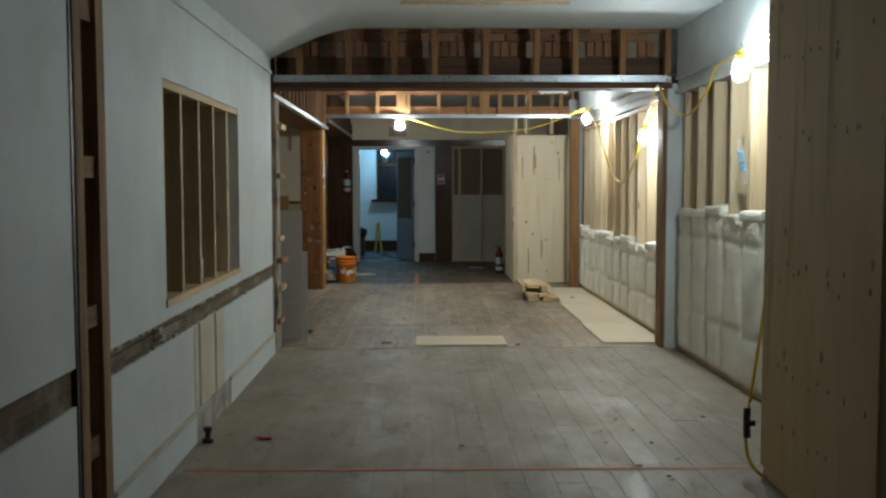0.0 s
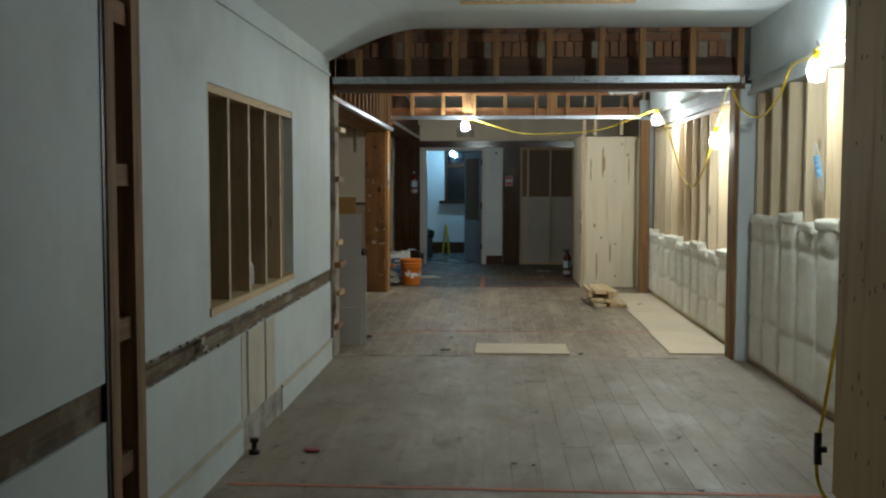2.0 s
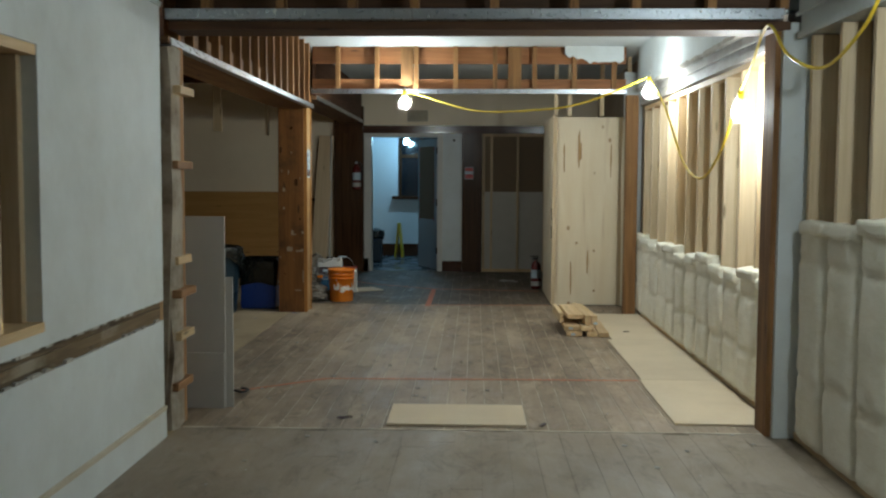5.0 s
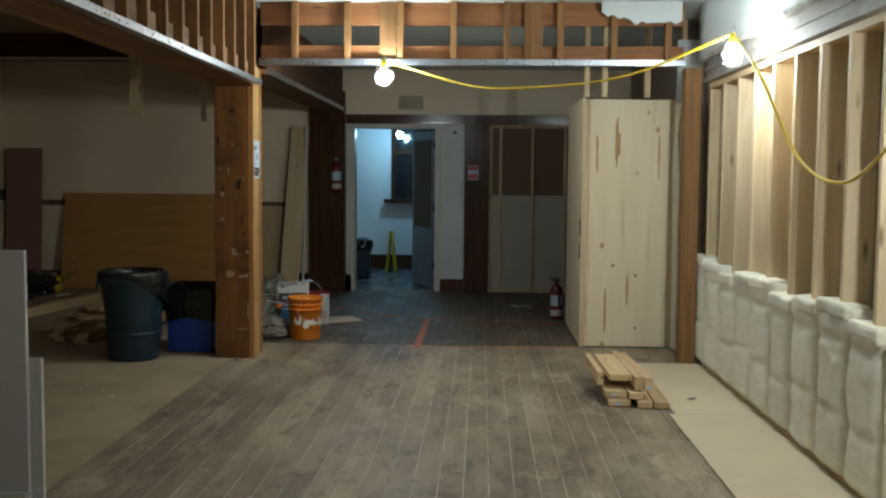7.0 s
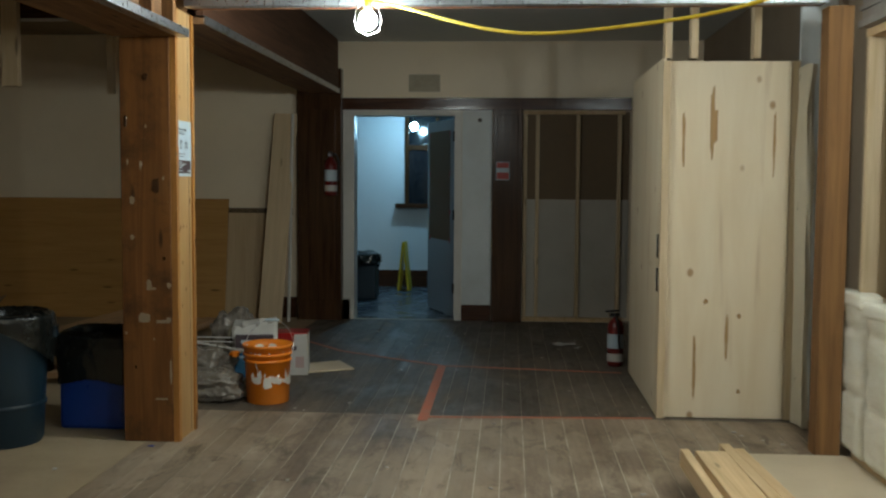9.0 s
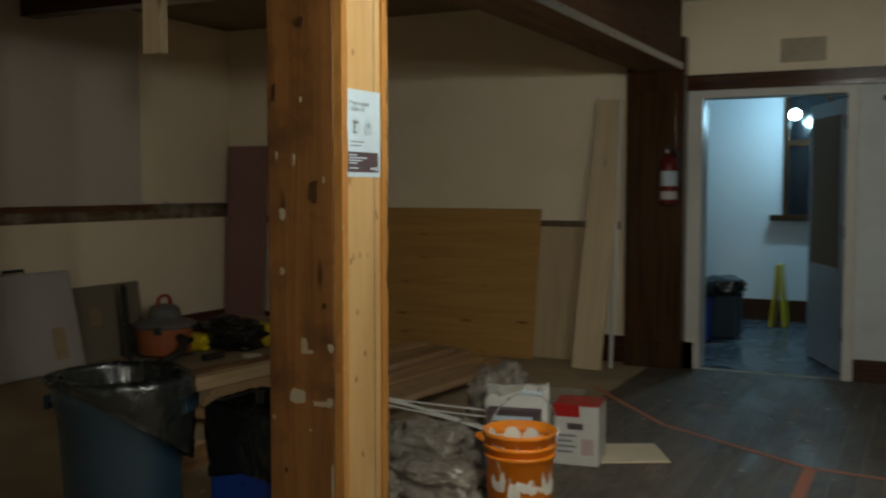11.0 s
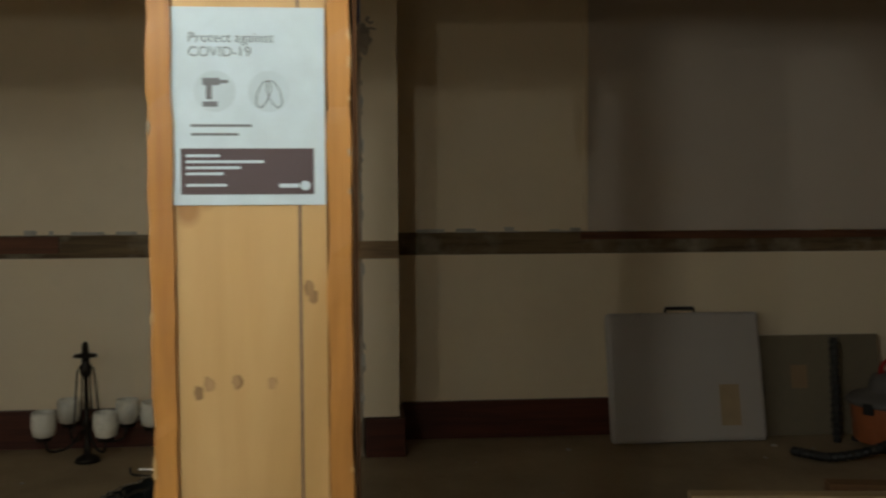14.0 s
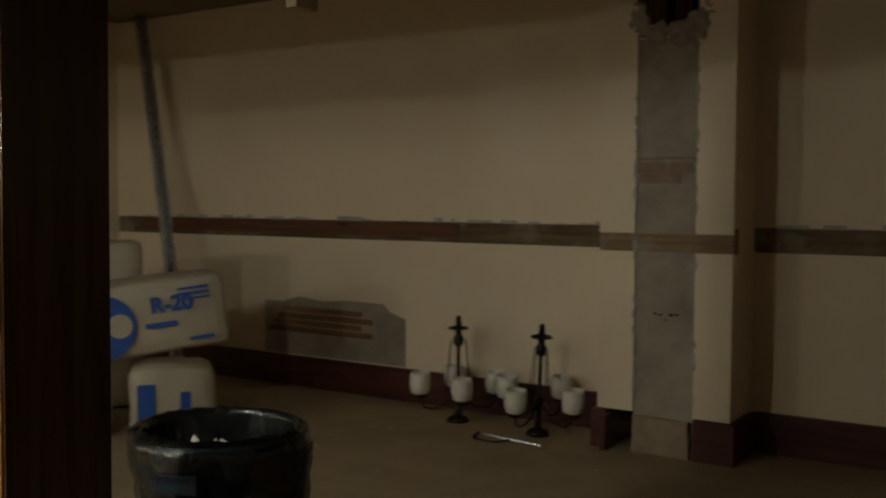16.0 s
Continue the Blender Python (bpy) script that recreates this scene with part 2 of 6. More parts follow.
BIN_TEAL = plain("dark_blue_bin_plastic", (0.009, 0.027, 0.043), 0.42, 0, 0.1)
BIN_BLUE = plain("blue_crate_plastic", (0.01, 0.05, 0.30), 0.35)
ORANGE = paint("orange_bucket_plastic", (0.86, 0.235, 0.008), (0.75, 0.42, 0.20), 0.45, 0.2, 6)
COMPOUND = plain("white_joint_compound", (0.72, 0.66, 0.58), 0.8, 0, 0.4)
TAPE = paint("orange_floor_tape", (0.52, 0.16, 0.085), (0.36, 0.20, 0.13), 0.7, 0.8, 7)
PAPER = plain("white_paper", (0.47, 0.57, 0.63), 0.7)
SACK = plain("dusty_white_sack", (0.50, 0.48, 0.44), 0.7)
INK = plain("dark_print", (0.07, 0.045, 0.05), 0.6)
GREY_INK = plain("grey_print", (0.13, 0.135, 0.15), 0.6)
RED = plain("red_enamel", (0.13, 0.010, 0.008), 0.3)
RED_PLASTIC = plain("red_plastic", (0.36, 0.012, 0.01), 0.35)
STEEL = plain("bare_steel", (0.55, 0.55, 0.55), 0.3, 1.0)
IRON = plain("dark_iron", (0.03, 0.025, 0.02), 0.4, 0.7)
MILK = plain("white_glass_shade", (0.80, 0.77, 0.68), 0.3)
TABLE_TOP = paint("grey_folding_table_plastic", (0.50, 0.46, 0.43), (0.4, 0.36, 0.33), 0.55, 0.3, 3)
PINK = plain("dusky_pink_foam", (0.29, 0.145, 0.125), 0.8, 0, 0.2)
CARD = plain("brown_cardboard", (0.30, 0.20, 0.11), 0.8)
CARD_DARK = plain("dirty_carton", (0.20, 0.165, 0.11), 0.85)
POLY = plain("clear_plastic_sheet", (0.21, 0.18, 0.145), 0.25, 0, 0.8, 0.6, 12)
BLUE_PRINT = plain("blue_print", (0.02, 0.10, 0.42), 0.5)
BAG_WHITE = plain("white_plastic_bag", (0.52, 0.47, 0.36), 0.35, 0, 0.5, 0.5, 9)
YEL_PLASTIC = plain("yellow_plastic", (0.75, 0.55, 0.02), 0.35)
MASK_BLUE = plain("pale_blue_cloth", (0.35, 0.62, 0.82), 0.8)
DOOR_GREY = paint("grey_blue_door_paint", (0.36, 0.40, 0.44), (0.28, 0.3, 0.32), 0.35, 0.3, 2)
KRAFT = plain("brown_kraft_paper", (0.19, 0.13, 0.075), 0.75)
WINDOW_DARK = plain("night_window_glass", (0.012, 0.017, 0.022), 0.08, 0, 0, 0.7)
BULB_GLOW = glow("work_bulb_glow", (0.88, 0.98, 0.97), WORK / (4 * math.pi ** 2 * BULB_R ** 2))
MID_GLOW = glow("middle_bulb_glow", (0.90, 0.98, 0.95), MID / (4 * math.pi ** 2 * BULB_R ** 2))
HALL_GLOW = glow("hall_bulb_glow", (0.38, 0.76, 1.0), HALL_BULB[1] / (4 * math.pi ** 2 * 0.05 ** 2))


# ---- building helpers ----
def box(bm, x0, x1, y0, y1, z0, z1, m=None, bev=0.0):
    vs = [bm.verts.new((x, y, z)) for x in (x0, x1) for y in (y0, y1) for z in (z0, z1)]
    fs = [bm.faces.new([vs[i] for i in f]) for f in ((0, 1, 3, 2), (4, 6, 7, 5), (0, 4, 5, 1), (2, 3, 7, 6), (0, 2, 6, 4), (1, 5, 7, 3))]
    if bev:
        es = list({e for f in fs for e in f.edges})
        got = bmesh.ops.bevel(bm, geom=es, offset=bev, segments=2, affect="EDGES", profile=0.5)
        vs = list({v for f in got["faces"] for v in f.verts} | {v for v in vs if v.is_valid})
    if m is not None:
        bmesh.ops.transform(bm, matrix=m, verts=vs)
    return vs


def boxed(*spans, m=None, bev=0.0):
    bm = bmesh.new()
    for s in spans:
        box(bm, *s, m=m, bev=bev)
    return bm


def turned(profile, steps=28, cap=True, m=None):
    """A lathe shape from (radius, height) pairs."""
    bm = bmesh.new()
    rings = [[bm.verts.new((r * math.cos(a), r * math.sin(a), z)) for a in (2 * math.pi * k / steps for k in range(steps))] for r, z in profile]
    for a, b in zip(rings, rings[1:]):
        for k in range(steps):
            bm.faces.new((a[k], a[(k + 1) % steps], b[(k + 1) % steps], b[k]))
    if cap:
        bm.faces.new(rings[0][::-1])
        bm.faces.new(rings[-1])
    if m is not None:
        bm.transform(m)
    return bm


def tube(points, r, sides=8, bm=None, close=True):
    """A round bar along a line of points."""
    bm = bm or bmesh.new()
    pts = [Vector(p) for p in points]
    rings = []
    for i, p in enumerate(pts):
        d = (pts[min(i + 1, len(pts) - 1)] - pts[max(i - 1, 0)]).normalized()
        u = d.cross(Vector((0.13, 0.2, 1)) if abs(d.z) < 0.95 else Vector((1, 0.1, 0))).normalized()
        w = d.cross(u)
        rings.append([bm.verts.new(p + r * (math.cos(a) * u + math.sin(a) * w)) for a in (2 * math.pi * k / sides for k in range(sides))])
    for a, b in zip(rings, rings[1:]):
        for k in range(sides):
            bm.faces.new((a[k], a[(k + 1) % sides], b[(k + 1) % sides], b[k]))
    if close:
        bm.faces.new(rings[0][::-1])
        bm.faces.new(rings[-1])
    return bm


def smooth_line(points, n=10):
    """Catmull-Rom points through the given ones."""
    p = [Vector(q) for q in points]
    p = [2 * p[0] - p[1]] + p + [2 * p[-1] - p[-2]]
    out = []
    for i in range(1, len(p) - 2):
        for k in range(n):
            t = k / n
            out.append(0.5 * (2 * p[i] + (p[i + 1] - p[i - 1]) * t + (2 * p[i - 1] - 5 * p[i] + 4 * p[i + 1] - p[i + 2]) * t * t + (3 * p[i] - 3 * p[i + 1] + p[i + 2] - p[i - 1]) * t ** 3))
    return out + [p[-2]]


def mesh_of(name, bm, material, smooth=False):
    bmesh.ops.recalc_face_normals(bm, faces=bm.faces)
    me = bpy.data.meshes.new(name)
    bm.to_mesh(me)
    bm.free()
    me.materials.append(material)
    if smooth:
        me.polygons.foreach_set("use_smooth", [True] * len(me.polygons))
    return me


def part(name, bm, material, parent=None, label="", smooth=False, at=None):
    ob = new(name, mesh_of(name, bm, material, smooth))
    if parent is not None:
        ob.parent = parent
    if at is not None:
        ob.matrix_basis = at
    if label:
        ob["label"] = label
    return ob


def piece(name, me, parent, m):
    ob = new(name, me)
    ob.parent = parent
    ob.matrix_basis = m
    return ob


def thing(name, label, category, group="", at=None):
    ob = new(name)
    ob.empty_display_size = 0.1
    if at is not None:
        ob.matrix_basis = at
    return tagged(ob, label, category, group)


def structure(name, bm, material, label, category):
    return tagged(part(name, bm, material), label, category, kind="structure")


def roughen(bm, amount, scale, seed=0.0):
    for v in bm.verts:
        v.co += Vector(noise.noise_vector(v.co * scale + Vector((seed, seed * 1.7, 0)))) * amount


def lump(sx, sy, sz, amount, scale, seed, level=3, flat=True):
    """A crumpled bundle that sits on the ground."""
    bm = bmesh.new()
    bmesh.ops.create_icosphere(bm, subdivisions=level, radius=1)
    for v in bm.verts:
        c = v.co.copy()
        c = Vector([math.copysign(abs(k) ** 0.7, k) for k in c])
        n = noise.fractal(c * scale + Vector((seed, seed, seed)), 0.6, 2.0, 4)
        c *= 1 + amount * n
        v.co = Vector((c.x * sx, c.y * sy, max(-1.0 if flat else -9, c.z) * sz + sz))
    low = min(v.co.z for v in bm.verts)
    for v in bm.verts:
        v.co.z -= low
    return bm

# ---- the large structure ----
XL, XR, XW = -1.09, 2.33, -5.48            # passage walls and the west wall of the side room
Y0, YH1, YH2, YN = -2.0, 8.9, 13.87, 18.6  # back wall, the two headers, north wall
ZC = 2.69

base = structure("ground", boxed((-7, 5, -3, 23, -0.25, -0.03)), VOID_SHADE, "dark ground slab under the floors", "ground")
floor_near = structure("floor_1", boxed((XL, 2.5, Y0, 9.05, -0.03, -0.003)), DUST_A, "grey painted worn floorboards of the passage", "floor")
floor_mid = structure("floor_2", boxed((-1.35, 2.5, 9.05, 18.7, -0.03, -0.003)), DUST, "worn grey strip floorboards in the opened hall", "floor")
structure("floor_3", boxed((-5.7, -1.352, 9.0, 18.8, -0.03, 0.0)), SUBFLOOR, "dusty plywood subfloor of the side room", "floor")
structure("floor_4", boxed((-3.2, 2.6, 18.702, 23, -0.03, 0.0)), HALL_FLOOR, "blue-grey shiny floor of the lit room", "floor")
structure("floor_5", boxed((-3.2, XL - 0.002, 3.0, 8.998, -0.03, 0.0)), SUBFLOOR, "dusty floor of the store room", "floor")

# Coved ceiling of the passage
COVE = [(-1.30, 2.36), (-1.09, 2.435), (-0.98, 2.49), (-0.86, 2.545), (-0.72, 2.605), (-0.58, 2.65), (-0.45, 2.678), (-0.33, ZC), (2.6, ZC - 0.008)]
bm = bmesh.new()
rows = [[(bm.verts.new((x, y, z)), bm.verts.new((x, y, z + 0.05))) for x, z in COVE] for y in (Y0, YH1)]
for a, b in zip(range(len(COVE) - 1), range(1, len(COVE))):
    for k in (0, 1):
        bm.faces.new((rows[0][a][k], rows[0][b][k], rows[1][b][k], rows[1][a][k]))
    for r in rows:
        bm.faces.new((r[a][0], r[b][0], r[b][1], r[a][1]))
for k in (0, -1):
    bm.faces.new((rows[0][k][0], rows[1][k][0], rows[1][k][1], rows[0][k][1]))
structure("ceiling_1", bm, CEIL_PAINT, "white coved plaster ceiling of the passage", "ceiling")
structure("ceiling_2", boxed((-1.2, 2.6, YH1 + 0.002, 18.9, 2.775, 2.85)), CEIL_PAINT, "white flat ceiling of the opened hall", "ceiling")
structure("ceiling_3", boxed((-5.8, -1.202, 9.0, 18.9, 2.86, 2.95)), OLD_CEIL, "brown stripped ceiling of the side room", "ceiling")
structure("ceiling_4", boxed((-3.2, 2.6, 18.902, 23, 2.72, 2.8)), BLUE_WHITE, "white ceiling of the lit room", "ceiling")
# The store room's overhead shade is put into this ceiling's colour
structure("ceiling_5", boxed((-3.2, -1.302, 3.0, 8.9, 2.5, 2.6)), VOID_SHADE, "store room ceiling with shade painted near black", "ceiling")
structure("trim_1", boxed((0.0, 1.2, 7.74, 7.79, ZC - 0.018, ZC - 0.002)), SPRUCE_Y, "bare lath strip on the ceiling", "trim")

# West wall of the passage: plaster in pieces round the window, the rail scar and the open chase
T = XL - 0.13
RZ0, RZ1 = 0.635, 0.742
WY0, WY1, WZ0, WZ1 = 5.44, 7.366, 0.80, 1.905
west = structure("wall_west", boxed(
    (T, XL, 4.56, WY0, RZ1, 2.44), (T, XL, WY0, WY1, WZ1, 2.44), (T, XL, WY1, 8.84, RZ1, 2.44), (T, XL, WY0, WY1, RZ1, WZ0),
    (T, XL, 4.56, 6.10, 0, RZ0), (T, XL, 6.135, 6.52, 0, RZ0), (T, XL, 6.555, 8.84, 0, RZ0),
    (T, XL, Y0, 4.19, RZ1, 2.44), (T, XL, Y0, 4.19, 0, 0.605), (T, XL - 0.04, 4.19, 4.56, 2.2, 2.44)),
    WHITE_WALL, "white painted plaster wall with a stripped chair rail", "wall")
part("rail_scar", boxed((T + 0.01, XL - 0.014, Y0, 4.19, 0.605, RZ1), (T + 0.01, XL - 0.014, 4.56, 8.83, RZ0, RZ1)), DARK_Y, west, "dark bare wood strip where the chair rail was")
bm = bmesh.new()
rnd = random.Random(4)
y = 4.58
while y < 8.75:
    w = rnd.uniform(0.02, 0.09)
    for z, s in ((RZ1, 1), (RZ0, -1)):
        if rnd.random() < 0.7:
            h = rnd.uniform(0.004, 0.016)
            box(bm, XL - 0.02, XL - rnd.uniform(0.0, 0.006) + 0.003, y, y + w, min(z, z - s * h), max(z, z - s * h))
    y += w + rnd.uniform(0, 0.05)
part("broken_plaster", bm, ROUGH_PLASTER, west, "ragged plaster edges")
part("batten", boxed((XL - 0.02, XL - 0.004, 4.58, 8.8, RZ0 + 0.03, RZ1 - 0.034)), DARK_Y, west, "old wooden nailing strip")
# Slot backs coloured near black in place of the shade in them
part("gap", boxed((T + 0.002, XL - 0.05, 6.095, 6.14, 0, RZ0), (T + 0.002, XL - 0.05, 6.515, 6.56, 0, RZ0)), VOID_SHADE, west, "slots in the plaster with shade painted near black")
part("patch", boxed((XL, XL + 0.003, 6.0, 6.095, 0.17, RZ0 - 0.008), (XL, XL + 0.003, 6.14, 6.515, 0.17, RZ0 - 0.008), (XL, XL + 0.003, 6.56, 6.78, 0.17, RZ0 - 0.008)),
     paint("cream_bare_plaster", (0.60, 0.55, 0.42), (0.45, 0.38, 0.26), 0.8, 0.6, 4), west, "unpainted cream plaster patch")
bm = boxed((XL + 0.001, XL + 0.008, 5.98, 6.93, 0.0, 0.165))
bmesh.ops.subdivide_edges(bm, edges=bm.edges, cuts=14)
roughen(bm, 0.006, 16)
part("bare_base", bm, paint("chipped_grey_base", (0.46, 0.43, 0.38), (0.08, 0.055, 0.035), 0.9, 0.95, 5, 1.0), west, "grey chipped plaster where the baseboard is gone")
skirt = structure("baseboard_1", boxed((XL, XL + 0.014, 4.57, 5.975, 0, 0.15), (XL, XL + 0.014, 6.935, 8.83, 0, 0.15)),
                  WHITE_WALL, "white painted baseboard with a bead", "baseboard")
part("bead", boxed((XL, XL + 0.02, 4.57, 5.975, 0.15, 0.172), (XL, XL + 0.02, 6.935, 8.83, 0.15, 0.172), bev=0.003), paint("cream_worn_bead", (0.54, 0.49, 0.38), (0.36, 0.29, 0.19), 0.6, 0.7, 5), skirt, "cream worn bead on the baseboard")
structure("trim_2", boxed((XL + 0.001, XL + 0.015, 4.57, 8.83, 2.30, 2.325)), WHITE_WALL, "thin white picture moulding under the cove", "trim")
# The open chase beside the near wall
chase = thing("wall_chase", "open vertical wall chase with old wooden studs", "wall opening")
part("backing", boxed((T, XL - 0.085, 4.19, 4.56, 0, 2.2)), paint("dark_old_insulation", (0.09, 0.075, 0.05), (0.2, 0.17, 0.12), 0.95, 0.8, 12, 1.0), chase, "dark crumbling fill")
part("stud", boxed((XL - 0.075, XL + 0.012, 4.46, 4.545, 0, 2.43)), WEATHERED, chase)
part("stud", boxed((XL - 0.075, XL + 0.004, 4.235, 4.315, 0, 2.43)), WEATHERED, chase)
for z in (0.06, 0.36, 0.86, 1.42, 2.0):
    part("block", boxed((XL - 0.07, XL - 0.006, 4.317, 4.458, z, z + 0.08)), OLD_Y, chase)
part("edge_strip", boxed((XL - 0.02, XL + 0.004, 4.192, 4.215, 0, 2.43)), IRON, chase, "dark metal corner strip")
# Framed opening with studs
win = tagged(part("window_1", boxed((XL - 0.135, XL + 0.008, WY0, WY1 - 0.002, WZ0 + 0.002, WZ0 + 0.04)), SPRUCE_Y), "new spruce-framed wall opening with bare studs", "window", kind="structure")
part("header", boxed((XL - 0.135, XL - 0.004, WY0, WY1 - 0.002, WZ1 - 0.042, WZ1 - 0.002)), SPRUCE_Y, win)
part("jamb", boxed((XL - 0.135, XL - 0.006, WY0 + 0.002, WY0 + 0.04, WZ0 + 0.04, WZ1 - 0.042)), STUD_W, win)
part("jamb", boxed((XL - 0.135, XL - 0.062, WY1 - 0.042, WY1 - 0.002, WZ0 + 0.04, WZ1 - 0.042)), STUD_W, win)
for y in (5.83, 6.24, 6.625, 7.03):
    part("stud", boxed((XL - 0.13, XL - 0.012, y, y + 0.038, WZ0 + 0.04, WZ1 - 0.042)), STUD_W, win)
# store room behind it
structure("wall_store_1", boxed((-3.3, -3.2, 3.0, 9.0, 0, 2.6)), SHEATH, "dark brown wall of the store room", "wall")
structure("wall_store_2", boxed((-3.2, T - 0.002, 2.9, 3.0, 0, 2.6)), SHEATH, "dark wall closing the store room", "wall")
structure("wall_side_south", boxed((-5.7, T - 0.05, 8.9, 9.0, 0, 2.95)), CREAM_WALL, "cream south wall of the side room", "wall")
# Ragged end of the passage wall
end = thing("wall_end", "ragged sawn wall end with old lath, cleats and plaster", "wall end", at=pose(0, 0, 0))
part("stud", boxed((T - 0.06, XL - 0.03, 8.845, 8.93, 0, 2.43)), WEATHERED, end)
part("stud", boxed((T - 0.05, XL + 0.012, 9.13, 9.215, 0, 2.128)), OLD_STUD, end)
bm = boxed((T - 0.05, XL + 0.02, 8.935, 9.125, 0, 2.12))
bmesh.ops.subdivide_edges(bm, edges=bm.edges, cuts=9)
roughen(bm, 0.028, 7.0)
part("plaster_core", bm, paint("brown_grey_wall_fill", (0.40, 0.35, 0.28), (0.14, 0.10, 0.06), 0.9, 0.9, 7, 1.0), end, "crumbling brown-grey plaster fill")
for k, z in enumerate((0.22, 0.50, 0.74, 0.92, 1.45, 1.86)):
    part("cleat", boxed((XL - 0.06, XL + 0.045 + 0.012 * (k % 3), 8.95 + 0.03 * (k % 2), 9.235, z, z + 0.045), bev=0.005), SPRUCE_Y if k % 2 else OLD_Y, end)

# Back of the passage and closing walls
structure("wall_south", boxed((-1.5, 2.7, Y0 - 0.1, Y0, 0, 2.8)), WHITE_WALL, "white wall at the start of the passage", "wall")
structure("wall_east_2", boxed((2.5, 2.6, Y0, 5.2, 0, 2.8)), WHITE_WALL, "white wall behind the plywood partition", "wall")

# East wall: studs, sheathing, fascia
east = structure("wall_east", boxed((2.475, 2.56, 5.2, 14.6, 0, 2.85)), SHEATH, "open stud wall with brown sheathing behind", "wall")
stud_me = mesh_of("stud", boxed((0, 0.14, -0.019, 0.019, 0.04, 2.16), bev=0.003), STUD_W)
for y in [5.62 + 0.405 * k for k in range(9)]:
    piece("stud", stud_me, east, pose(XR, y, 0))
for y in [9.40 + 0.405 * k for k in range(12)]:
    piece("stud", stud_me, east, pose(XR, y, 0))
part("bottom_plate", boxed((XR - 0.004, 2.47, 5.2, 8.96, 0, 0.04)), SPRUCE_Y, east)
part("bottom_plate", boxed((XR - 0.004, 2.47, 9.2, 13.88, 0, 0.04)), SPRUCE_Y, east)
part("top_plate", boxed((XR - 0.002, 2.47, 9.1, 13.88, 2.12, 2.16)), SPRUCE_Y, east)
structure("wall_fascia_1", boxed((2.27, 2.47, Y0, 8.9, 2.275, 2.70)), WHITE_WALL, "white plaster fascia above the stud wall", "wall")
structure("trim_3", boxed((2.285, 2.47, 5.0, 8.9, 2.165, 2.273), (2.262, 2.284, 5.0, 8.9, 2.145, 2.175), (2.255, 2.27, 5.0, 8.9, 2.262, 2.28)), WHITE_WALL, "grey-white stripped crown trim", "trim")
structure("wall_fascia_2", boxed((2.27, 2.47, 9.2, 14.0, 2.345, 2.79)), WHITE_WALL, "white plaster fascia in the hall", "wall")
bm = boxed((2.255, 2.30, 9.2, 14.0, 2.325, 2.35))
bmesh.ops.subdivide_edges(bm, edges=[e for e in bm.edges if abs(e.verts[0].co.y - e.verts[1].co.y) > 1], cuts=70)
roughen(bm, 0.016, 13.0)
structure("trim_4", bm, ROUGH_PLASTER, "ragged torn plaster edge", "trim")
structure("trim_5", boxed((2.305, 2.47, 9.2, 13.88, 2.165, 2.325), (2.285, 2.304, 9.2, 13.88, 2.165, 2.2), (2.292, 2.304, 9.2, 13.88, 2.25, 2.27)), paint("grey_worn_trim", (0.33, 0.31, 0.28), (0.16, 0.12, 0.09), 0.6, 0.7, 4), "worn grey moulding above the studs", "trim")
structure("wall_pier", boxed((2.215, 2.47, 8.965, 9.0, 0, 2.24)), WHITE_WALL, "white plaster pier edge", "wall")
pier = structure("trim_6", boxed((2.185, 2.47, 9.004, 9.2, 0, 2.24)), OLD_STUD, "dark old timber post at the header", "trim")
jamb = structure("trim_7", boxed((2.15, 2.27, 13.89, 14.02, 0, 2.28)), OLD_STUD, "brown timber jamb post", "trim")

# ---- headers ----
h1 = thing("header_beam", "cut-open header with old studs, bricks and metal strip", "beam")
part("metal_strip", boxed((-1.075, 2.19, 8.885, 8.893, 2.245, 2.30), (-1.075, 2.19, 8.893, 8.95, 2.245, 2.25), bev=0.0015), GALV, h1, "galvanised steel angle")
part("lower_beam", boxed((-1.08, 2.25, 8.96, 9.2, 2.20, 2.244)), OLD_BEAM, h1, "dark old wooden beam edge")
part("back_beam", boxed((-1.08, 2.25, 9.10, 9.22, 2.246, 2.47)), OLD_BEAM, h1, "dark old wooden beam")
part("mortar", boxed((-1.08, 2.25, 9.165, 9.24, 2.472, 2.77)), paint("dark_sooty_mortar", (0.34, 0.28, 0.21), (0.12, 0.09, 0.065), 0.9, 0.7, 6), h1)
cripple = mesh_of("stud", boxed((-0.024, 0.024, 0, 0.085, 2.302, 2.685), bev=0.002), OLD_STUD)
for k, x in enumerate((-0.86, -0.46, -0.10, 0.28, 0.68, 1.075, 1.45, 1.82, 2.17)):
    if k == 0:
        part("stud", boxed((-0.885, -0.835, 8.9, 8.985, 2.302, 2.52)), OLD_STUD, h1)
    else:
        piece("stud", cripple, h1, pose(x, 8.898, 0, 0, (k % 3 - 1) * 0.6, 0))
part("top_lath", boxed((-0.4, 2.2, 8.897, 8.93, 2.687, 2.70)), ROUGH_PLASTER, h1)

hl = thing("header_beam", "side header with short old studs and steel edge", "beam")
part("metal_strip", boxed((-1.098, -1.09, 9.05, 13.86, 2.13, 2.172), (-1.15, -1.098, 9.05, 13.86, 2.13, 2.135), bev=0.0015), GALV, hl, "galvanised steel angle")
part("soffit", boxed((-1.5, -1.10, 9.02, 13.86, 2.138, 2.175)), OLD_Y, hl, "brown wooden soffit")
part("back_board", boxed((-1.5, -1.40, 9.02, 13.86, 2.177, 2.86)), wood("red_brown_board", (0.14, 0.055, 0.022), (0.06, 0.022, 0.01), "y", 0.8), hl)
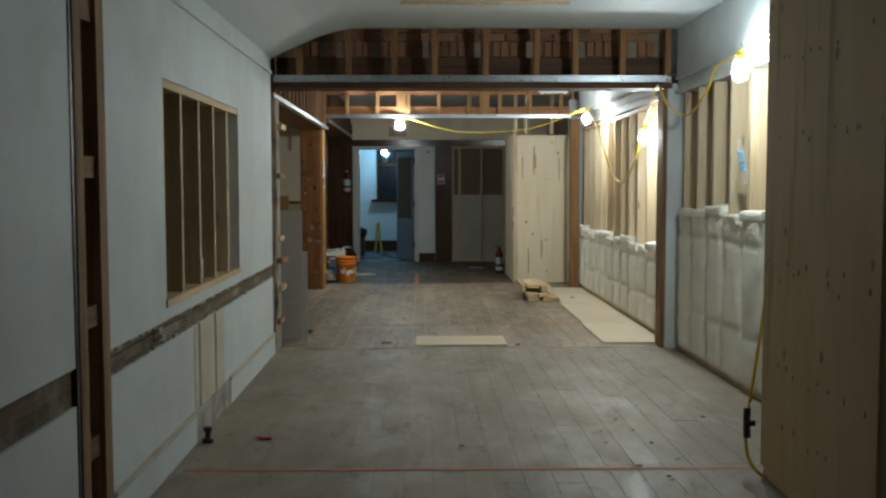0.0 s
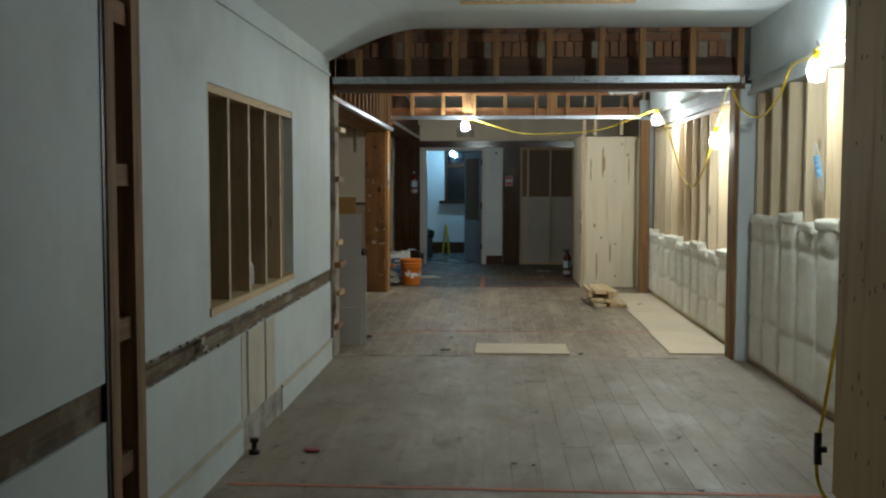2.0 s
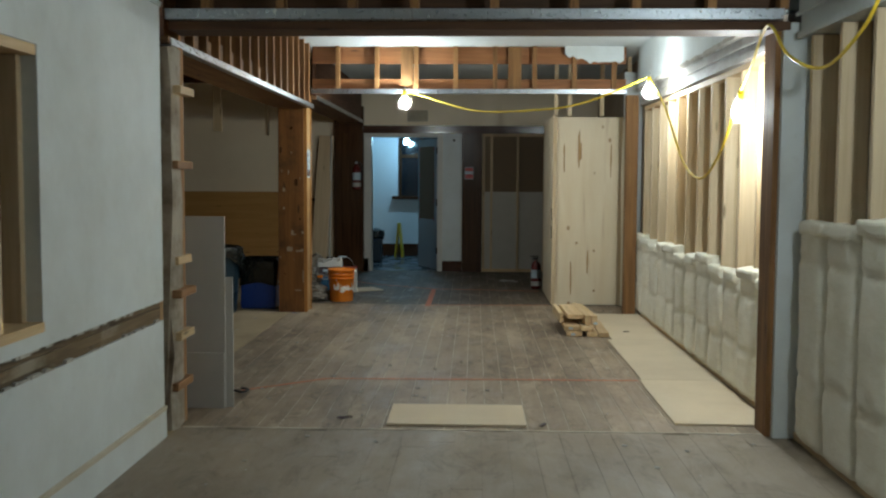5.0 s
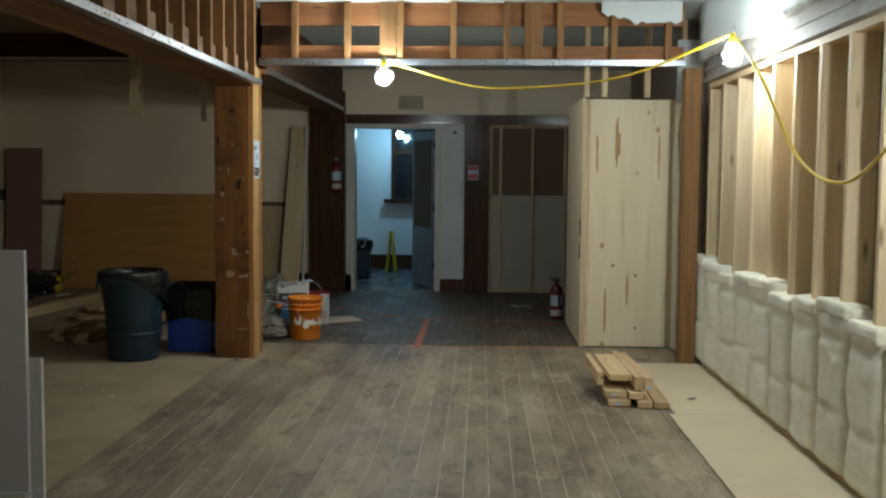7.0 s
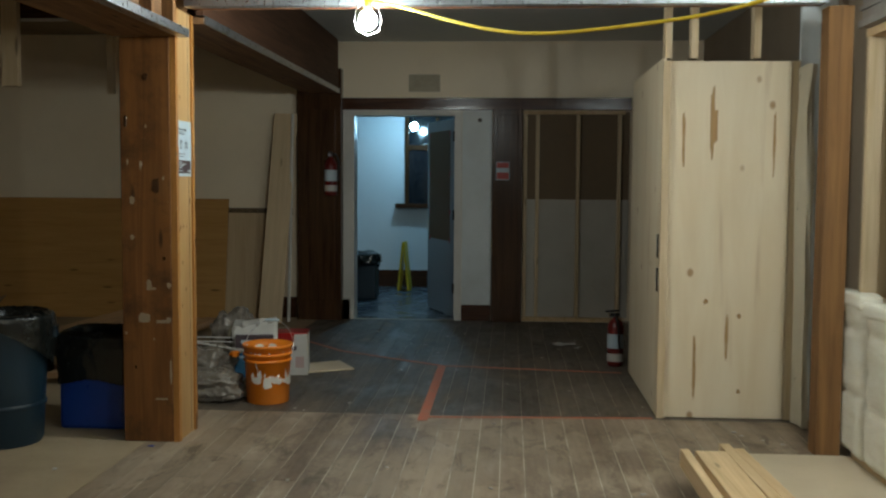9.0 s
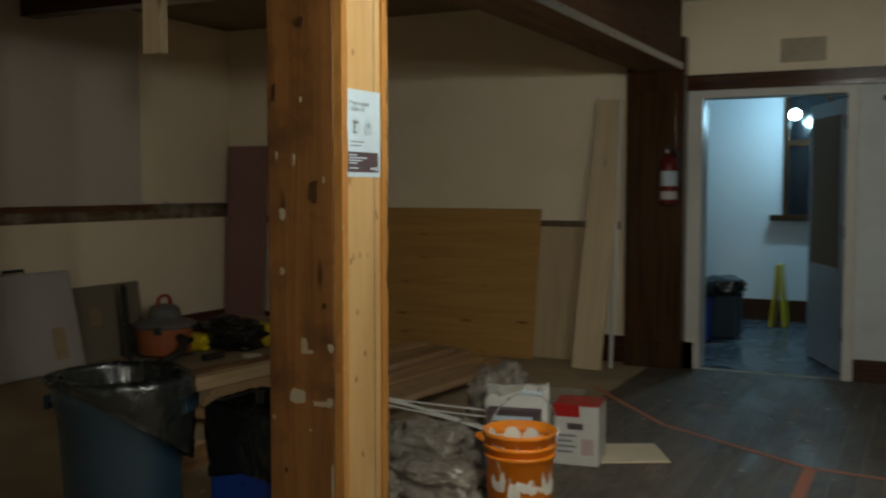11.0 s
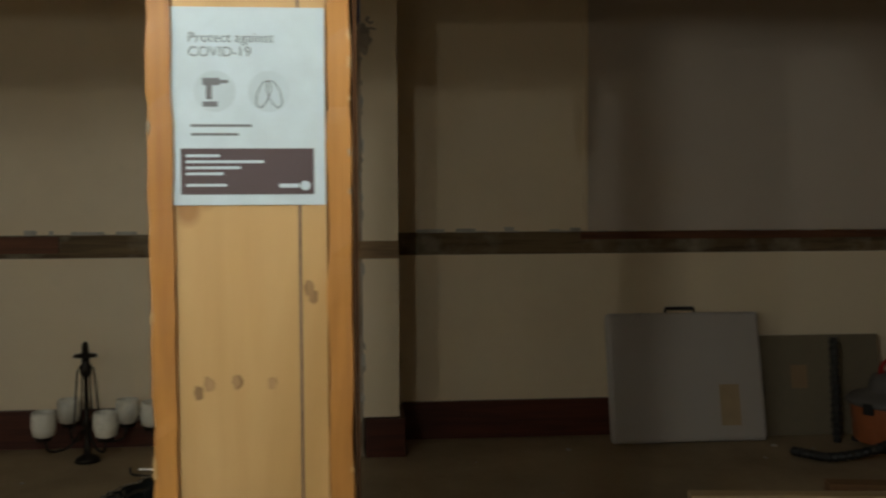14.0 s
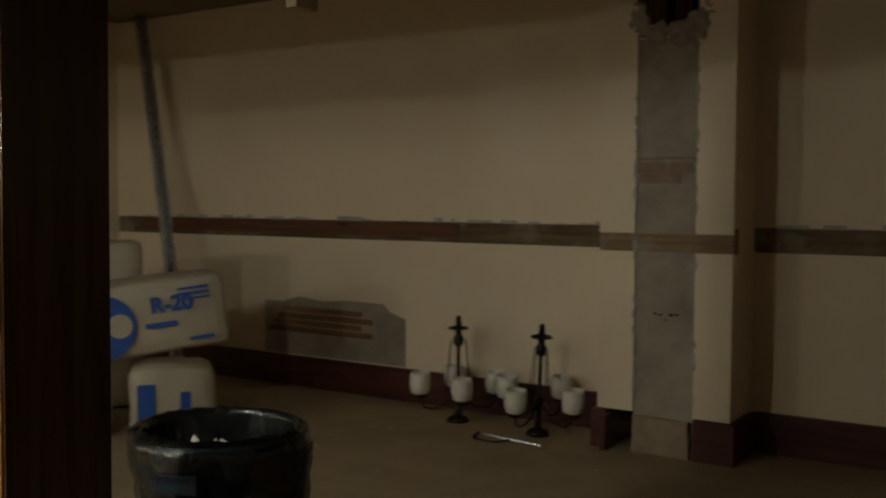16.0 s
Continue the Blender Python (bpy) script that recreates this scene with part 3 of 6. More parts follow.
cr2 = mesh_of("stud", boxed((-0.085, 0, -0.02, 0.02, 2.177, 2.775), bev=0.002), OLD_STUD)
blk = mesh_of("block", boxed((-0.06, 0, -0.07, 0.07, 2.177, 2.30), bev=0.004), OLD_Y)
for k in range(16):
    y = 9.25 + 0.295 * k
    piece("stud", cr2, hl, pose(-1.105, y, 0))
    if k < 15:
        piece("block", blk, hl, pose(-1.135, y + 0.13, (k % 3) * -0.012 + 0.0))

h2 = thing("header_beam", "open header frame of orange-brown boards with steel strip", "beam")
part("metal_strip", boxed((-1.12, 2.14, 13.862, 13.87, 2.29, 2.335), (-1.12, 2.14, 13.87, 13.93, 2.29, 2.295), bev=0.0015), GALV, h2, "galvanised steel angle")
part("lower_board", boxed((-1.12, 2.14, 13.94, 13.975, 2.297, 2.445)), OLD_X, h2)
part("upper_board", boxed((-1.12, 2.14, 13.94, 13.975, 2.60, 2.774)), OLD_X, h2)
part("plate", boxed((-1.12, 2.14, 13.876, 14.02, 2.298, 2.325)), OLD_X, h2)
cr3 = mesh_of("stud", boxed((-0.024, 0.024, 0, 0.065, 2.337, 2.773), bev=0.002), OLD_STUD)
for k in range(8):
    piece("stud", cr3, h2, pose(-0.845 + 0.408 * k, 13.872, 0))
part("wide_board", boxed((-0.19, -0.06, 13.90, 13.935, 2.337, 2.773)), OLD_STUD, h2)
part("wide_board", boxed((0.92, 1.06, 13.90, 13.935, 2.337, 2.773)), OLD_STUD, h2)
bm = bmesh.new()
rnd = random.Random(8)
xs = [1.50 + 0.043 * k for k in range(15)]
low = [2.70 - 0.012 * min(k, 6) - rnd.uniform(0, 0.035) for k in range(15)]
va = [[(bm.verts.new((x, yy, 2.772)), bm.verts.new((x, yy, z))) for x, z in zip(xs, low)] for yy in (13.84, 13.868)]
for k in range(14):
    for q in va:
        bm.faces.new((q[k][0], q[k + 1][0], q[k + 1][1], q[k][1]))
    bm.faces.new((va[0][k][1], va[0][k + 1][1], va[1][k + 1][1], va[1][k][1]))
part("torn_plaster", bm, WHITE_WALL, h2, "hanging piece of torn white plaster")

hc = thing("header_beam", "far side header with steel strip and dark boards", "beam")
part("metal_strip", boxed((-1.115, -1.105, 14.18, 18.45, 2.25, 2.295)), GALV, hc)
part("soffit", boxed((-1.45, -1.116, 14.18, 18.45, 2.25, 2.285)), OLD_Y, hc)
part("face_board", boxed((-1.16, -1.12, 14.18, 18.45, 2.296, 2.774)), wood("dark_header_board", (0.12, 0.055, 0.028), (0.06, 0.025, 0.012), "y", 0.7), hc)
part("back_board", boxed((-1.45, -1.41, 14.18, 18.45, 2.286, 2.86)), VOID_SHADE, hc)
for k in range(10):
    part("cross_piece", boxed((-1.40, -1.165, 14.4 + 0.42 * k, 14.44 + 0.42 * k, 2.286, 2.36)), OLD_X, hc)

# The big post
def worn_batten(x0, x1, y0, y1, h):
    """An upright batten with nicked, uneven arrises."""
    b = boxed((x0, x1, y0, y1, 0, h))
    bmesh.ops.subdivide_edges(b, edges=[e for e in b.edges if abs(e.verts[0].co.z - e.verts[1].co.z) > 1], cuts=90)
    for v in b.verts:
        n = noise.fractal(Vector((v.co.x * 30, v.co.y * 30, v.co.z * 9)), 0.6, 2.2, 4)
        v.co.y += 0.0035 * n * (1 if v.co.y > (y0 + y1) / 2 else -1)
        v.co.x += min(0.0, 0.004 * n)
    return b


SPOT = plain("old_plaster_spot", (0.33, 0.265, 0.185), 0.9)
post = thing("timber_post", "tall brown timber post with pale pine face", "post")
part("core", boxed((-1.47, -1.20, 13.86, 14.055, 0, 2.137), (-1.42, -1.20, 14.057, 14.164, 0, 2.137), bev=0.006), POST_OLD, post, "old brown timber with plaster spots")
part("north_face", boxed((-1.422, -1.172, 14.166, 14.173, 0, 2.135)), STAINED, post, "dark stained board on the rear face")
part("pine_face", boxed((-1.198, -1.178, 13.90, 14.125, 0, 2.29)), POST_NEW, post, "pale knotty pine face board")
part("crack", boxed((-1.1785, -1.1772, 14.083, 14.0865, 0, 2.29)), INK, post, "dark drying crack")
for k, (y, z) in enumerate(((13.945, 1.142), (13.93, 1.128), (13.988, 1.144), (14.04, 1.143), (14.097, 1.286), (14.104, 1.272), (14.02, 0.80), (13.96, 0.72), (13.95, 1.83), (14.0, 0.45), (13.97, 0.95))):
    part("knot", lump(0.0012, 0.007, 0.011, 0.4, 1.4, k, 2, False), WEATHERED, post, at=pose(-1.1778, y, z - 0.011))
part("edge_batten", worn_batten(-1.199, -1.168, 13.862, 13.898, 2.29), wood("orange_brown_batten", (0.46, 0.21, 0.05), (0.3, 0.12, 0.03), "z", 0.5, 0.05), post)
part("edge_batten", worn_batten(-1.199, -1.168, 14.127, 14.163, 2.29), wood("orange_brown_batten_b", (0.46, 0.21, 0.05), (0.3, 0.12, 0.03), "z", 0.5, 0.05), post)
part("cap", boxed((-1.47, -1.2, 13.865, 14.16, 2.177, 2.86)), OLD_STUD, post)
SPOTS = ((-1.41, 1.087, 0.012, 0.014), (-1.323, 0.836, 0.015, 0.032), (-1.305, 0.82, 0.02, 0.008), (-1.216, 0.83, 0.011, 0.016), (-1.352, 0.662, 0.040, 0.029),
         (-1.25, 0.642, 0.04, 0.009), (-1.22, 0.652, 0.014, 0.012), (-1.212, 0.36, 0.005, 0.07), (-1.26, 0.23, 0.04, 0.006), (-1.408, 1.28, 0.013, 0.022), (-1.33, 1.67, 0.006, 0.01),
         (-1.45, 0.58, 0.007, 0.008), (-1.30, 0.55, 0.006, 0.006), (-1.43, 1.48, 0.005, 0.014), (-1.24, 1.40, 0.005, 0.012), (-1.36, 1.46, 0.007, 0.025))
for k, (x, z, w, h) in enumerate(SPOTS):
    part("plaster_spot", lump(w * 0.8, 0.0012, h * 0.8, 0.75 if k != 4 else 0.3, 2.2, k * 1.9, 3, False), SPOT, post, at=pose(x, 13.8595, z - h * 0.8))
for k, (x, z, w, h) in enumerate(((-1.28, 1.36, 0.02, 0.035), (-1.33, 1.93, 0.012, 0.018), (-1.44, 1.7, 0.008, 0.03), (-1.24, 0.98, 0.008, 0.01), (-1.40, 0.40, 0.006, 0.008))):
    part("knot", lump(w, 0.002, h, 0.4, 1.5, k * 2.7, 2, False), STAINED, post, at=pose(x, 13.859, z - h))
rnd = random.Random(19)
for yy in (13.864, 14.161):
    for k in range(11):
        z, h = rnd.uniform(0.3, 2.1), rnd.uniform(0.004, 0.012)
        part("chip", lump(0.002, 0.0025, h, 0.6, 2.0, k * 1.3 + yy, 2, False), SPOT if k % 3 == 0 else POST_NEW, post, at=pose(-1.1685, yy, z))

# ---- north wall ----
north = structure("wall_north", boxed((-5.7, -1.56, 18.65, 18.8, 0, 2.95), (-1.56, -0.99, 18.62, 18.8, 0, 2.8), (-0.99, 0.03, 18.62, 18.8, 2.06, 2.8), (0.03, 0.70, 18.62, 18.8, 0, 2.8), (0.70, 2.6, 18.72, 18.82, 0, 2.8), (0.70, 2.6, 18.62, 18.718, 2.2, 2.8)),
                  CREAM_WALL, "off-white north wall with a doorway", "wall")
structure("wall_white_panel", boxed((0.095, 0.39, 18.605, 18.618, 0.16, 2.10)), WHITE_WALL, "white wall strip beside the doorway", "wall")
structure("baseboard_2", boxed((0.095, 0.39, 18.598, 18.618, 0, 0.158)), STAINED_X, "dark wooden baseboard", "baseboard")
structure("baseboard_3", boxed((-1.095, -1.03, 18.59, 18.618, 0, 0.2), (-5.46, -1.58, 18.625, 18.648, 0, 0.21)), STAINED_X, "dark wooden baseboard", "baseboard")
structure("trim_8", boxed((-1.2, 1.75, 18.56, 18.618, 2.10, 2.155), (-1.2, 1.75, 18.575, 18.618, 2.155, 2.20), (-1.2, 1.75, 18.55, 18.618, 2.20, 2.215)), STAINED_X, "dark varnished wooden trim rail", "trim")
structure("trim_9", boxed((-1.545, -1.10, 18.50, 18.615, 0, 2.5), (-1.50, -1.16, 18.485, 18.50, 0.2, 2.1), bev=0.004), STAINED, "dark varnished wooden pilaster", "trim")
structure("trim_10", boxed((0.395, 0.695, 18.54, 18.615, 0, 2.098), (0.44, 0.65, 18.53, 18.54, 0.15, 2.05), bev=0.004), STAINED, "dark varnished wooden pilaster", "trim")
d = tagged(part("door_1", boxed((-1.095, -0.985, 18.59, 18.80, 0, 2.10), (0.022, 0.092, 18.59, 18.80, 0, 2.10), (-0.985, 0.022, 18.59, 18.80, 2.045, 2.10)), CASING), "open grey door in a cream painted frame", "door", kind="structure")
leaf = pose(0.005, 18.80, 0, 0, 0, 112.5)
leaf_ob = part("door_leaf", boxed((0, 0.87, -0.045, 0, 0.01, 2.03), bev=0.003), DOOR_GREY, d, "grey-blue painted door leaf", at=leaf)
part("paper_cover", boxed((0.12, 0.80, 0.001, 0.004, 0.78, 1.92)), KRAFT, leaf_ob, "brown paper taped over the glass")
part("red_tape", boxed(*[(0.10 + a, 0.135 + a, 0.004, 0.006, z, z + 0.05) for a in (0, 0.66) for z in (0.76, 1.05, 1.45, 1.86)]), RED_PLASTIC, leaf_ob, "red tape pieces")
for z in (0.25, 1.0, 1.8):
    part("hinge", boxed((-0.01, 0.03, -0.05, 0.006, z, z + 0.1)), IRON, leaf_ob)
# recess with studs, paper and wool
recess = thing("stud_recess", "framed recess with brown board above white insulation", "wall panel")
part("brown_board", boxed((0.70, 1.75, 18.70, 18.715, 1.22, 2.09)), KRAFT, recess, "dark brown fibre board")
part("white_wool", boxed((0.70, 1.75, 18.695, 18.714, 0.04, 1.218)), paint("grey_white_membrane", (0.50, 0.47, 0.41), (0.36, 0.32, 0.26), 0.8, 0.5, 2, 0.5), recess, "dusty white membrane")
for x in (0.705, 0.825, 1.225, 1.63):
    part("stud", boxed((x, x + 0.036, 18.63, 18.694, 0.04, 2.06)), STUD_W, recess)
part("plate", boxed((0.70, 1.70, 18.63, 18.694, 0, 0.038)), SPRUCE_Y, recess)
part("plate", boxed((0.70, 1.70, 18.63, 18.694, 2.062, 2.098)), SPRUCE_Y, recess)
GRILLE = paint("stained_grille_paint", (0.45, 0.39, 0.28), (0.3, 0.25, 0.17), 0.6, 0.7, 14)
vent = thing("wall_vent", "old painted wall vent grille", "vent")
part("frame", boxed((-0.44, -0.13, 18.612, 18.619, 2.28, 2.45)), GRILLE, vent)
for k in range(6):
    part("slat", boxed((-0.42, -0.15, 18.606, 18.612, 2.295 + 0.025 * k, 2.309 + 0.025 * k)), GRILLE, vent)

# Plywood closet
closet = thing("plywood_closet", "pale new plywood closet box with open edge", "closet")
part("front_panel", boxed((1.50, 2.19, 14.66, 14.68, 0.004, 2.10), bev=0.002), PLY, closet, "pale knotty plywood front")
part("side_panel", boxed((1.455, 1.475, 14.68, 16.05, 0.004, 2.12), bev=0.002), PLY, closet)
part("corner_stud", boxed((1.455, 1.497, 14.64, 14.678, 0, 2.10)), STUD_W, closet)
part("end_stud", boxed((2.195, 2.235, 14.66, 14.70, 0, 2.10)), STUD_W, closet)
part("back_panel", boxed((1.48, 2.6, 16.03, 16.05, 0.004, 2.10)), PLY, closet)
RESIN = wood("brown_resin_stain", (0.46, 0.27, 0.11), (0.34, 0.18, 0.07), "z", 0.6, 0.1, False)
for k, (x, z, w, h) in enumerate(((1.745, 1.52, 0.012, 0.17), (1.76, 1.62, 0.014, 0.09), (1.58, 1.45, 0.007, 0.15), (2.10, 1.42, 0.007, 0.16), (1.67, 0.10, 0.008, 0.16), (1.855, 0.34, 0.008, 0.12), (1.73, 0.68, 0.012, 0.014), (1.925, 0.60, 0.012, 0.013), (1.93, 0.15, 0.011, 0.012))):
    part("resin_stain", lump(w, 0.0012, h, 0.5, 1.6, k * 2.3, 3, False), RESIN, closet, at=pose(x, 14.6598, z))
for z in (0.75, 0.95):
    part("bracket", boxed((1.447, 1.455, 14.70, 14.73, z, z + 0.14)), IRON, closet)
for x in (1.47, 1.62, 1.98, 2.28):
    part("upper_stud", boxed((x, x + 0.04, 14.70, 14.79, 2.122, 2.77)), STUD_W, closet)
structure("wall_east_3", boxed((2.44, 2.6, 14.6, 18.7, 0, 2.85)), SHEATH, "brown wall behind the closet", "wall")
structure("wall_closet_side", boxed((2.237, 2.438, 14.665, 14.70, 0, 2.6)), WHITE_WALL, "white plaster strip beside the closet", "wall")
sliver = thing("plastic_flap", "crumpled white plastic flap beside the closet", "plastic sheet")
bm = boxed((2.22, 2.25, 14.40, 14.62, 0.02, 2.05))
bmesh.ops.subdivide_edges(bm, edges=bm.edges, cuts=7)
roughen(bm, 0.03, 6)
part("sheet", bm, BAG_WHITE, sliver)

# ---- side room walls ----
RA, RB = 1.10, 1.235
wsp = structure("wall_side_west", boxed((XW - 0.2, XW, 9.0, 13.64, RB, 2.95), (XW - 0.2, XW, 14.39, 18.65, RB, 2.95), (XW - 0.2, XW, 9.0, 18.65, 0, RA)), CREAM_WALL, "cream plaster wall with a stripped chair rail", "wall")
part("rail_scar", boxed((XW - 0.1, XW - 0.012, 9.0, 13.64, RA, RB), (XW - 0.1, XW - 0.012, 14.39, 18.65, RA, RB)), DARK_Y, wsp, "bare wood strip of the old chair rail")
part("rail_remnant", boxed((XW - 0.012, XW + 0.003, 9.3, 12.45, RA + 0.03, RB - 0.01), (XW - 0.012, XW + 0.003, 15.5, 17.6, RB - 0.05, RB - 0.004), bev=0.003), wood("red_brown_remnant", (0.19, 0.075, 0.035), (0.09, 0.03, 0.015), "y"), wsp)
bm = bmesh.new()
rnd = random.Random(21)
y = 9.1
while y < 18.5:
    w = rnd.uniform(0.02, 0.12)
    if not 13.5 < y < 14.45 and rnd.random() < 0.6:
        box(bm, XW - 0.02, XW + 0.004, y, y + w, RB - 0.003, RB + rnd.uniform(0.003, 0.028))
    y += w
part("broken_plaster", bm, ROUGH_PLASTER, wsp, "ragged plaster edge")
structure("baseboard_4", boxed((XW, XW + 0.022, 9.0, 13.60, 0, 0.20), (XW, XW + 0.03, 9.0, 13.60, 0.2, 0.225), (XW, XW + 0.022, 14.42, 18.62, 0, 0.20), (XW, XW + 0.03, 14.42, 18.62, 0.2, 0.225)), SKIRT, "dark red-brown wooden baseboard", "baseboard")
PX = -5.10
pil = structure("wall_pilaster", boxed((XW, PX, 13.64, 13.85, RB - 0.03, 2.95), (XW, PX, 14.19, 14.39, RB - 0.03, 2.95), (XW, PX, 13.64, 13.85, 0.22, RA), (XW, PX, 14.19, 14.39, 0.22, RA), (XW, PX - 0.02, 13.64, 14.39, RA, RB - 0.03), (XW, PX - 0.015, 13.85, 14.19, 0, 2.26)),
                CREAM_WALL, "cream plaster pilaster with a chased-out channel", "wall")
bm = boxed((PX - 0.014, PX - 0.008, 13.852, 14.188, 0.05, 2.25))
bmesh.ops.subdivide_edges(bm, edges=bm.edges, cuts=12)
roughen(bm, 0.006, 9)
part("channel", bm, CONCRETE, pil, "grey mortar in the channel")
part("rail_scar", boxed((PX - 0.019, PX - 0.006, 13.64, 14.39, RA + 0.004, RB - 0.034), (XW + 0.3, PX - 0.02, 14.386, 14.394, RA, RB)), wood("pale_brown_scar", (0.30, 0.20, 0.11), (0.15, 0.09, 0.05), "y", 0.8, 0.1, False, (0.36, 0.33, 0.28)), pil)
# Pocket back is a near-black block that paints in the recess shade
part("hole", boxed((XW, PX - 0.10, 13.87, 14.17, 2.262, 2.9)), VOID_SHADE, pil, "beam pocket with shade painted near black")
part("beam_stub", boxed((XW + 0.05, PX - 0.02, 13.90, 14.0, 2.3, 2.86), (XW + 0.05, PX - 0.02, 14.06, 14.14, 2.3, 2.86)), STAINED, pil)
for k, (y, z, s) in enumerate(((13.86, 2.30, 0.06), (13.95, 2.27, 0.055), (14.08, 2.26, 0.06), (14.18, 2.28, 0.07), (14.23, 2.36, 0.05), (14.14, 2.22, 0.05), (13.84, 2.40, 0.045), (13.84, 1.62, 0.035), (13.85, 1.52, 0.03), (14.22, 1.25, 0.03))):
    part("rubble", lump(s * 0.5, s, s, 0.5, 2.0, k * 3.1, 3, False), CONCRETE, pil, at=pose(PX - 0.02, y, z - s))
LATH = paint("pinkish_lath", (0.32, 0.22, 0.16), (0.2, 0.14, 0.1), 0.9, 0.7, 8)
for k, (z, h, y0, y1) in enumerate(((1.475, 0.05, 13.862, 14.10), (1.53, 0.055, 13.86, 14.17), (1.60, 0.012, 13.855, 14.18))):
    b = boxed((PX - 0.012, PX + 0.001, y0, y1, z, z + h))
    bmesh.ops.subdivide_edges(b, edges=[e for e in b.edges if abs(e.verts[0].co.y - e.verts[1].co.y) > 0.1], cuts=24)
    roughen(b, 0.007, 22, k * 3.0)
    part("pink_lath", b, LATH, pil, "broken lath left in the channel")
rnd = random.Random(41)
for k in range(46):
    z = rnd.uniform(0.25, 2.24)
    yy = 13.85 if k % 2 else 14.19
    s = rnd.uniform(0.008, 0.022)
    part("torn_edge", lump(0.006, s * 0.6, s * rnd.uniform(0.8, 2.4), 0.7, 2.0, k * 1.7, 2, False), ROUGH_PLASTER if k % 4 else CONCRETE, pil, at=pose(PX - 0.004, yy + rnd.uniform(-0.006, 0.006), z))
for k in range(5):
    part("nick", lump(0.002, rnd.uniform(0.004, 0.014), rnd.uniform(0.003, 0.007), 0.7, 2.0, k * 2.9, 2, False), VOID_SHADE, pil, at=pose(PX - 0.006, 13.97 + 0.03 * k, 0.75 + rnd.uniform(-0.02, 0.02)))
structure("baseboard_5", boxed((XW, PX + 0.03, 14.20, 14.42, 0, 0.215), (XW, PX + 0.02, 13.61, 13.70, 0, 0.215)), SKIRT, "dark baseboard round the pilaster", "baseboard")
bb = boxed((PX - 0.01, PX + 0.10, 13.70, 13.735, 0, 0.2), bev=0.005)
tagged(part("baseboard_offcut", bb, SKIRT), "loose dark red baseboard end piece", "wood offcut")
bm = boxed((PX - 0.01, PX + 0.03, 13.86, 14.18, 0, 0.2))
bmesh.ops.subdivide_edges(bm, edges=bm.edges, cuts=6)
roughen(bm, 0.016, 10)
part("bare_masonry", bm, paint("bare_tan_masonry", (0.36, 0.28, 0.19), (0.2, 0.15, 0.1), 0.9, 0.8, 10, 1.0), pil)
structure("trim_11", boxed((-5.46, -1.62, 18.634, 18.648, 1.046, 1.112)), DARK_Y, "bare wood strip of the old chair rail", "trim")
gp = thing("wall_patch_panel", "smooth grey patched panel on the cream wall", "wall panel")
part("panel", boxed((XW, XW + 0.012, 15.54, 17.46, RB + 0.004, 2.9)), GREY_PANEL, gp)
part("edge", boxed((XW, XW + 0.02, 15.515, 15.54, RB + 0.004, 2.9)), CREAM_WALL, gp)
hole = thing("plaster_hole", "broken plaster patch showing wooden lath", "wall damage")
bm = bmesh.new()
ps = [(10.72, 0.235), (12.03, 0.235), (12.03, 0.56), (11.9, 0.60), (11.84, 0.655), (11.5, 0.66), (11.3, 0.64), (11.05, 0.665), (10.9, 0.62), (10.72, 0.62)]
a = [bm.verts.new((XW + 0.002, p, q)) for p, q in ps]
b = [bm.verts.new((XW + 0.006, p, q)) for p, q in ps]
bm.faces.new(a)
bm.faces.new(b[::-1])
for k in range(len(ps)):
    bm.faces.new((a[k], a[(k + 1) % len(ps)], b[(k + 1) % len(ps)], b[k]))
part("bare_patch", bm, CONCRETE, hole)
for k in range(4):
    part("lath", boxed((XW + 0.006, XW + 0.016, 10.76 + 0.05 * k, 11.75 - 0.1 * (k % 2), 0.40 + 0.05 * k, 0.438 + 0.05 * k)), OLD_Y, hole)

# ---- lit room beyond the doorway ----
structure("wall_hall_north", boxed((-3.2, 2.6, 21.7, 21.8, 0, 2.8)), BLUE_WHITE, "white wall of the lit room", "wall")
structure("wall_hall_west", boxed((-3.3, -3.2, 18.8, 21.8, 0, 2.8)), BLUE_WHITE, "white side wall of the lit room", "wall")
structure("wall_hall_east", boxed((2.6, 2.7, 18.8, 21.8, 0, 2.8)), BLUE_WHITE, "white side wall of the lit room", "wall")
structure("baseboard_6", boxed((-3.2, 2.6, 21.675, 21.698, 0, 0.22)), STAINED_X, "dark wooden baseboard", "baseboard")
w2 = tagged(part("window_2", boxed((-0.76, 0.25, 21.66, 21.69, 1.10, 2.6)), WINDOW_DARK), "dark night window with stained frame and sill", "window", kind="structure")
part("window_sill", boxed((-0.92, 0.35, 21.56, 21.70, 1.04, 1.10), bev=0.005), STAINED_X, w2)
part("window_frame", boxed((-0.80, -0.75, 21.63, 21.70, 1.10, 2.62), (0.25, 0.31, 21.63, 21.70, 1.10, 2.62), (-0.75, 0.25, 21.63, 21.66, 1.80, 1.86), (-0.4, -0.36, 21.64, 21.66, 1.86, 2.6), (-0.10, -0.06, 21.64, 21.66, 1.86, 2.6)), STAINED, w2)
part("curved_bar", tube([(-0.75 + 0.05 * k, 21.64, 1.80 + 0.10 * math.sin(math.pi * k / 20)) for k in range(21)], 0.015), STAINED, w2)

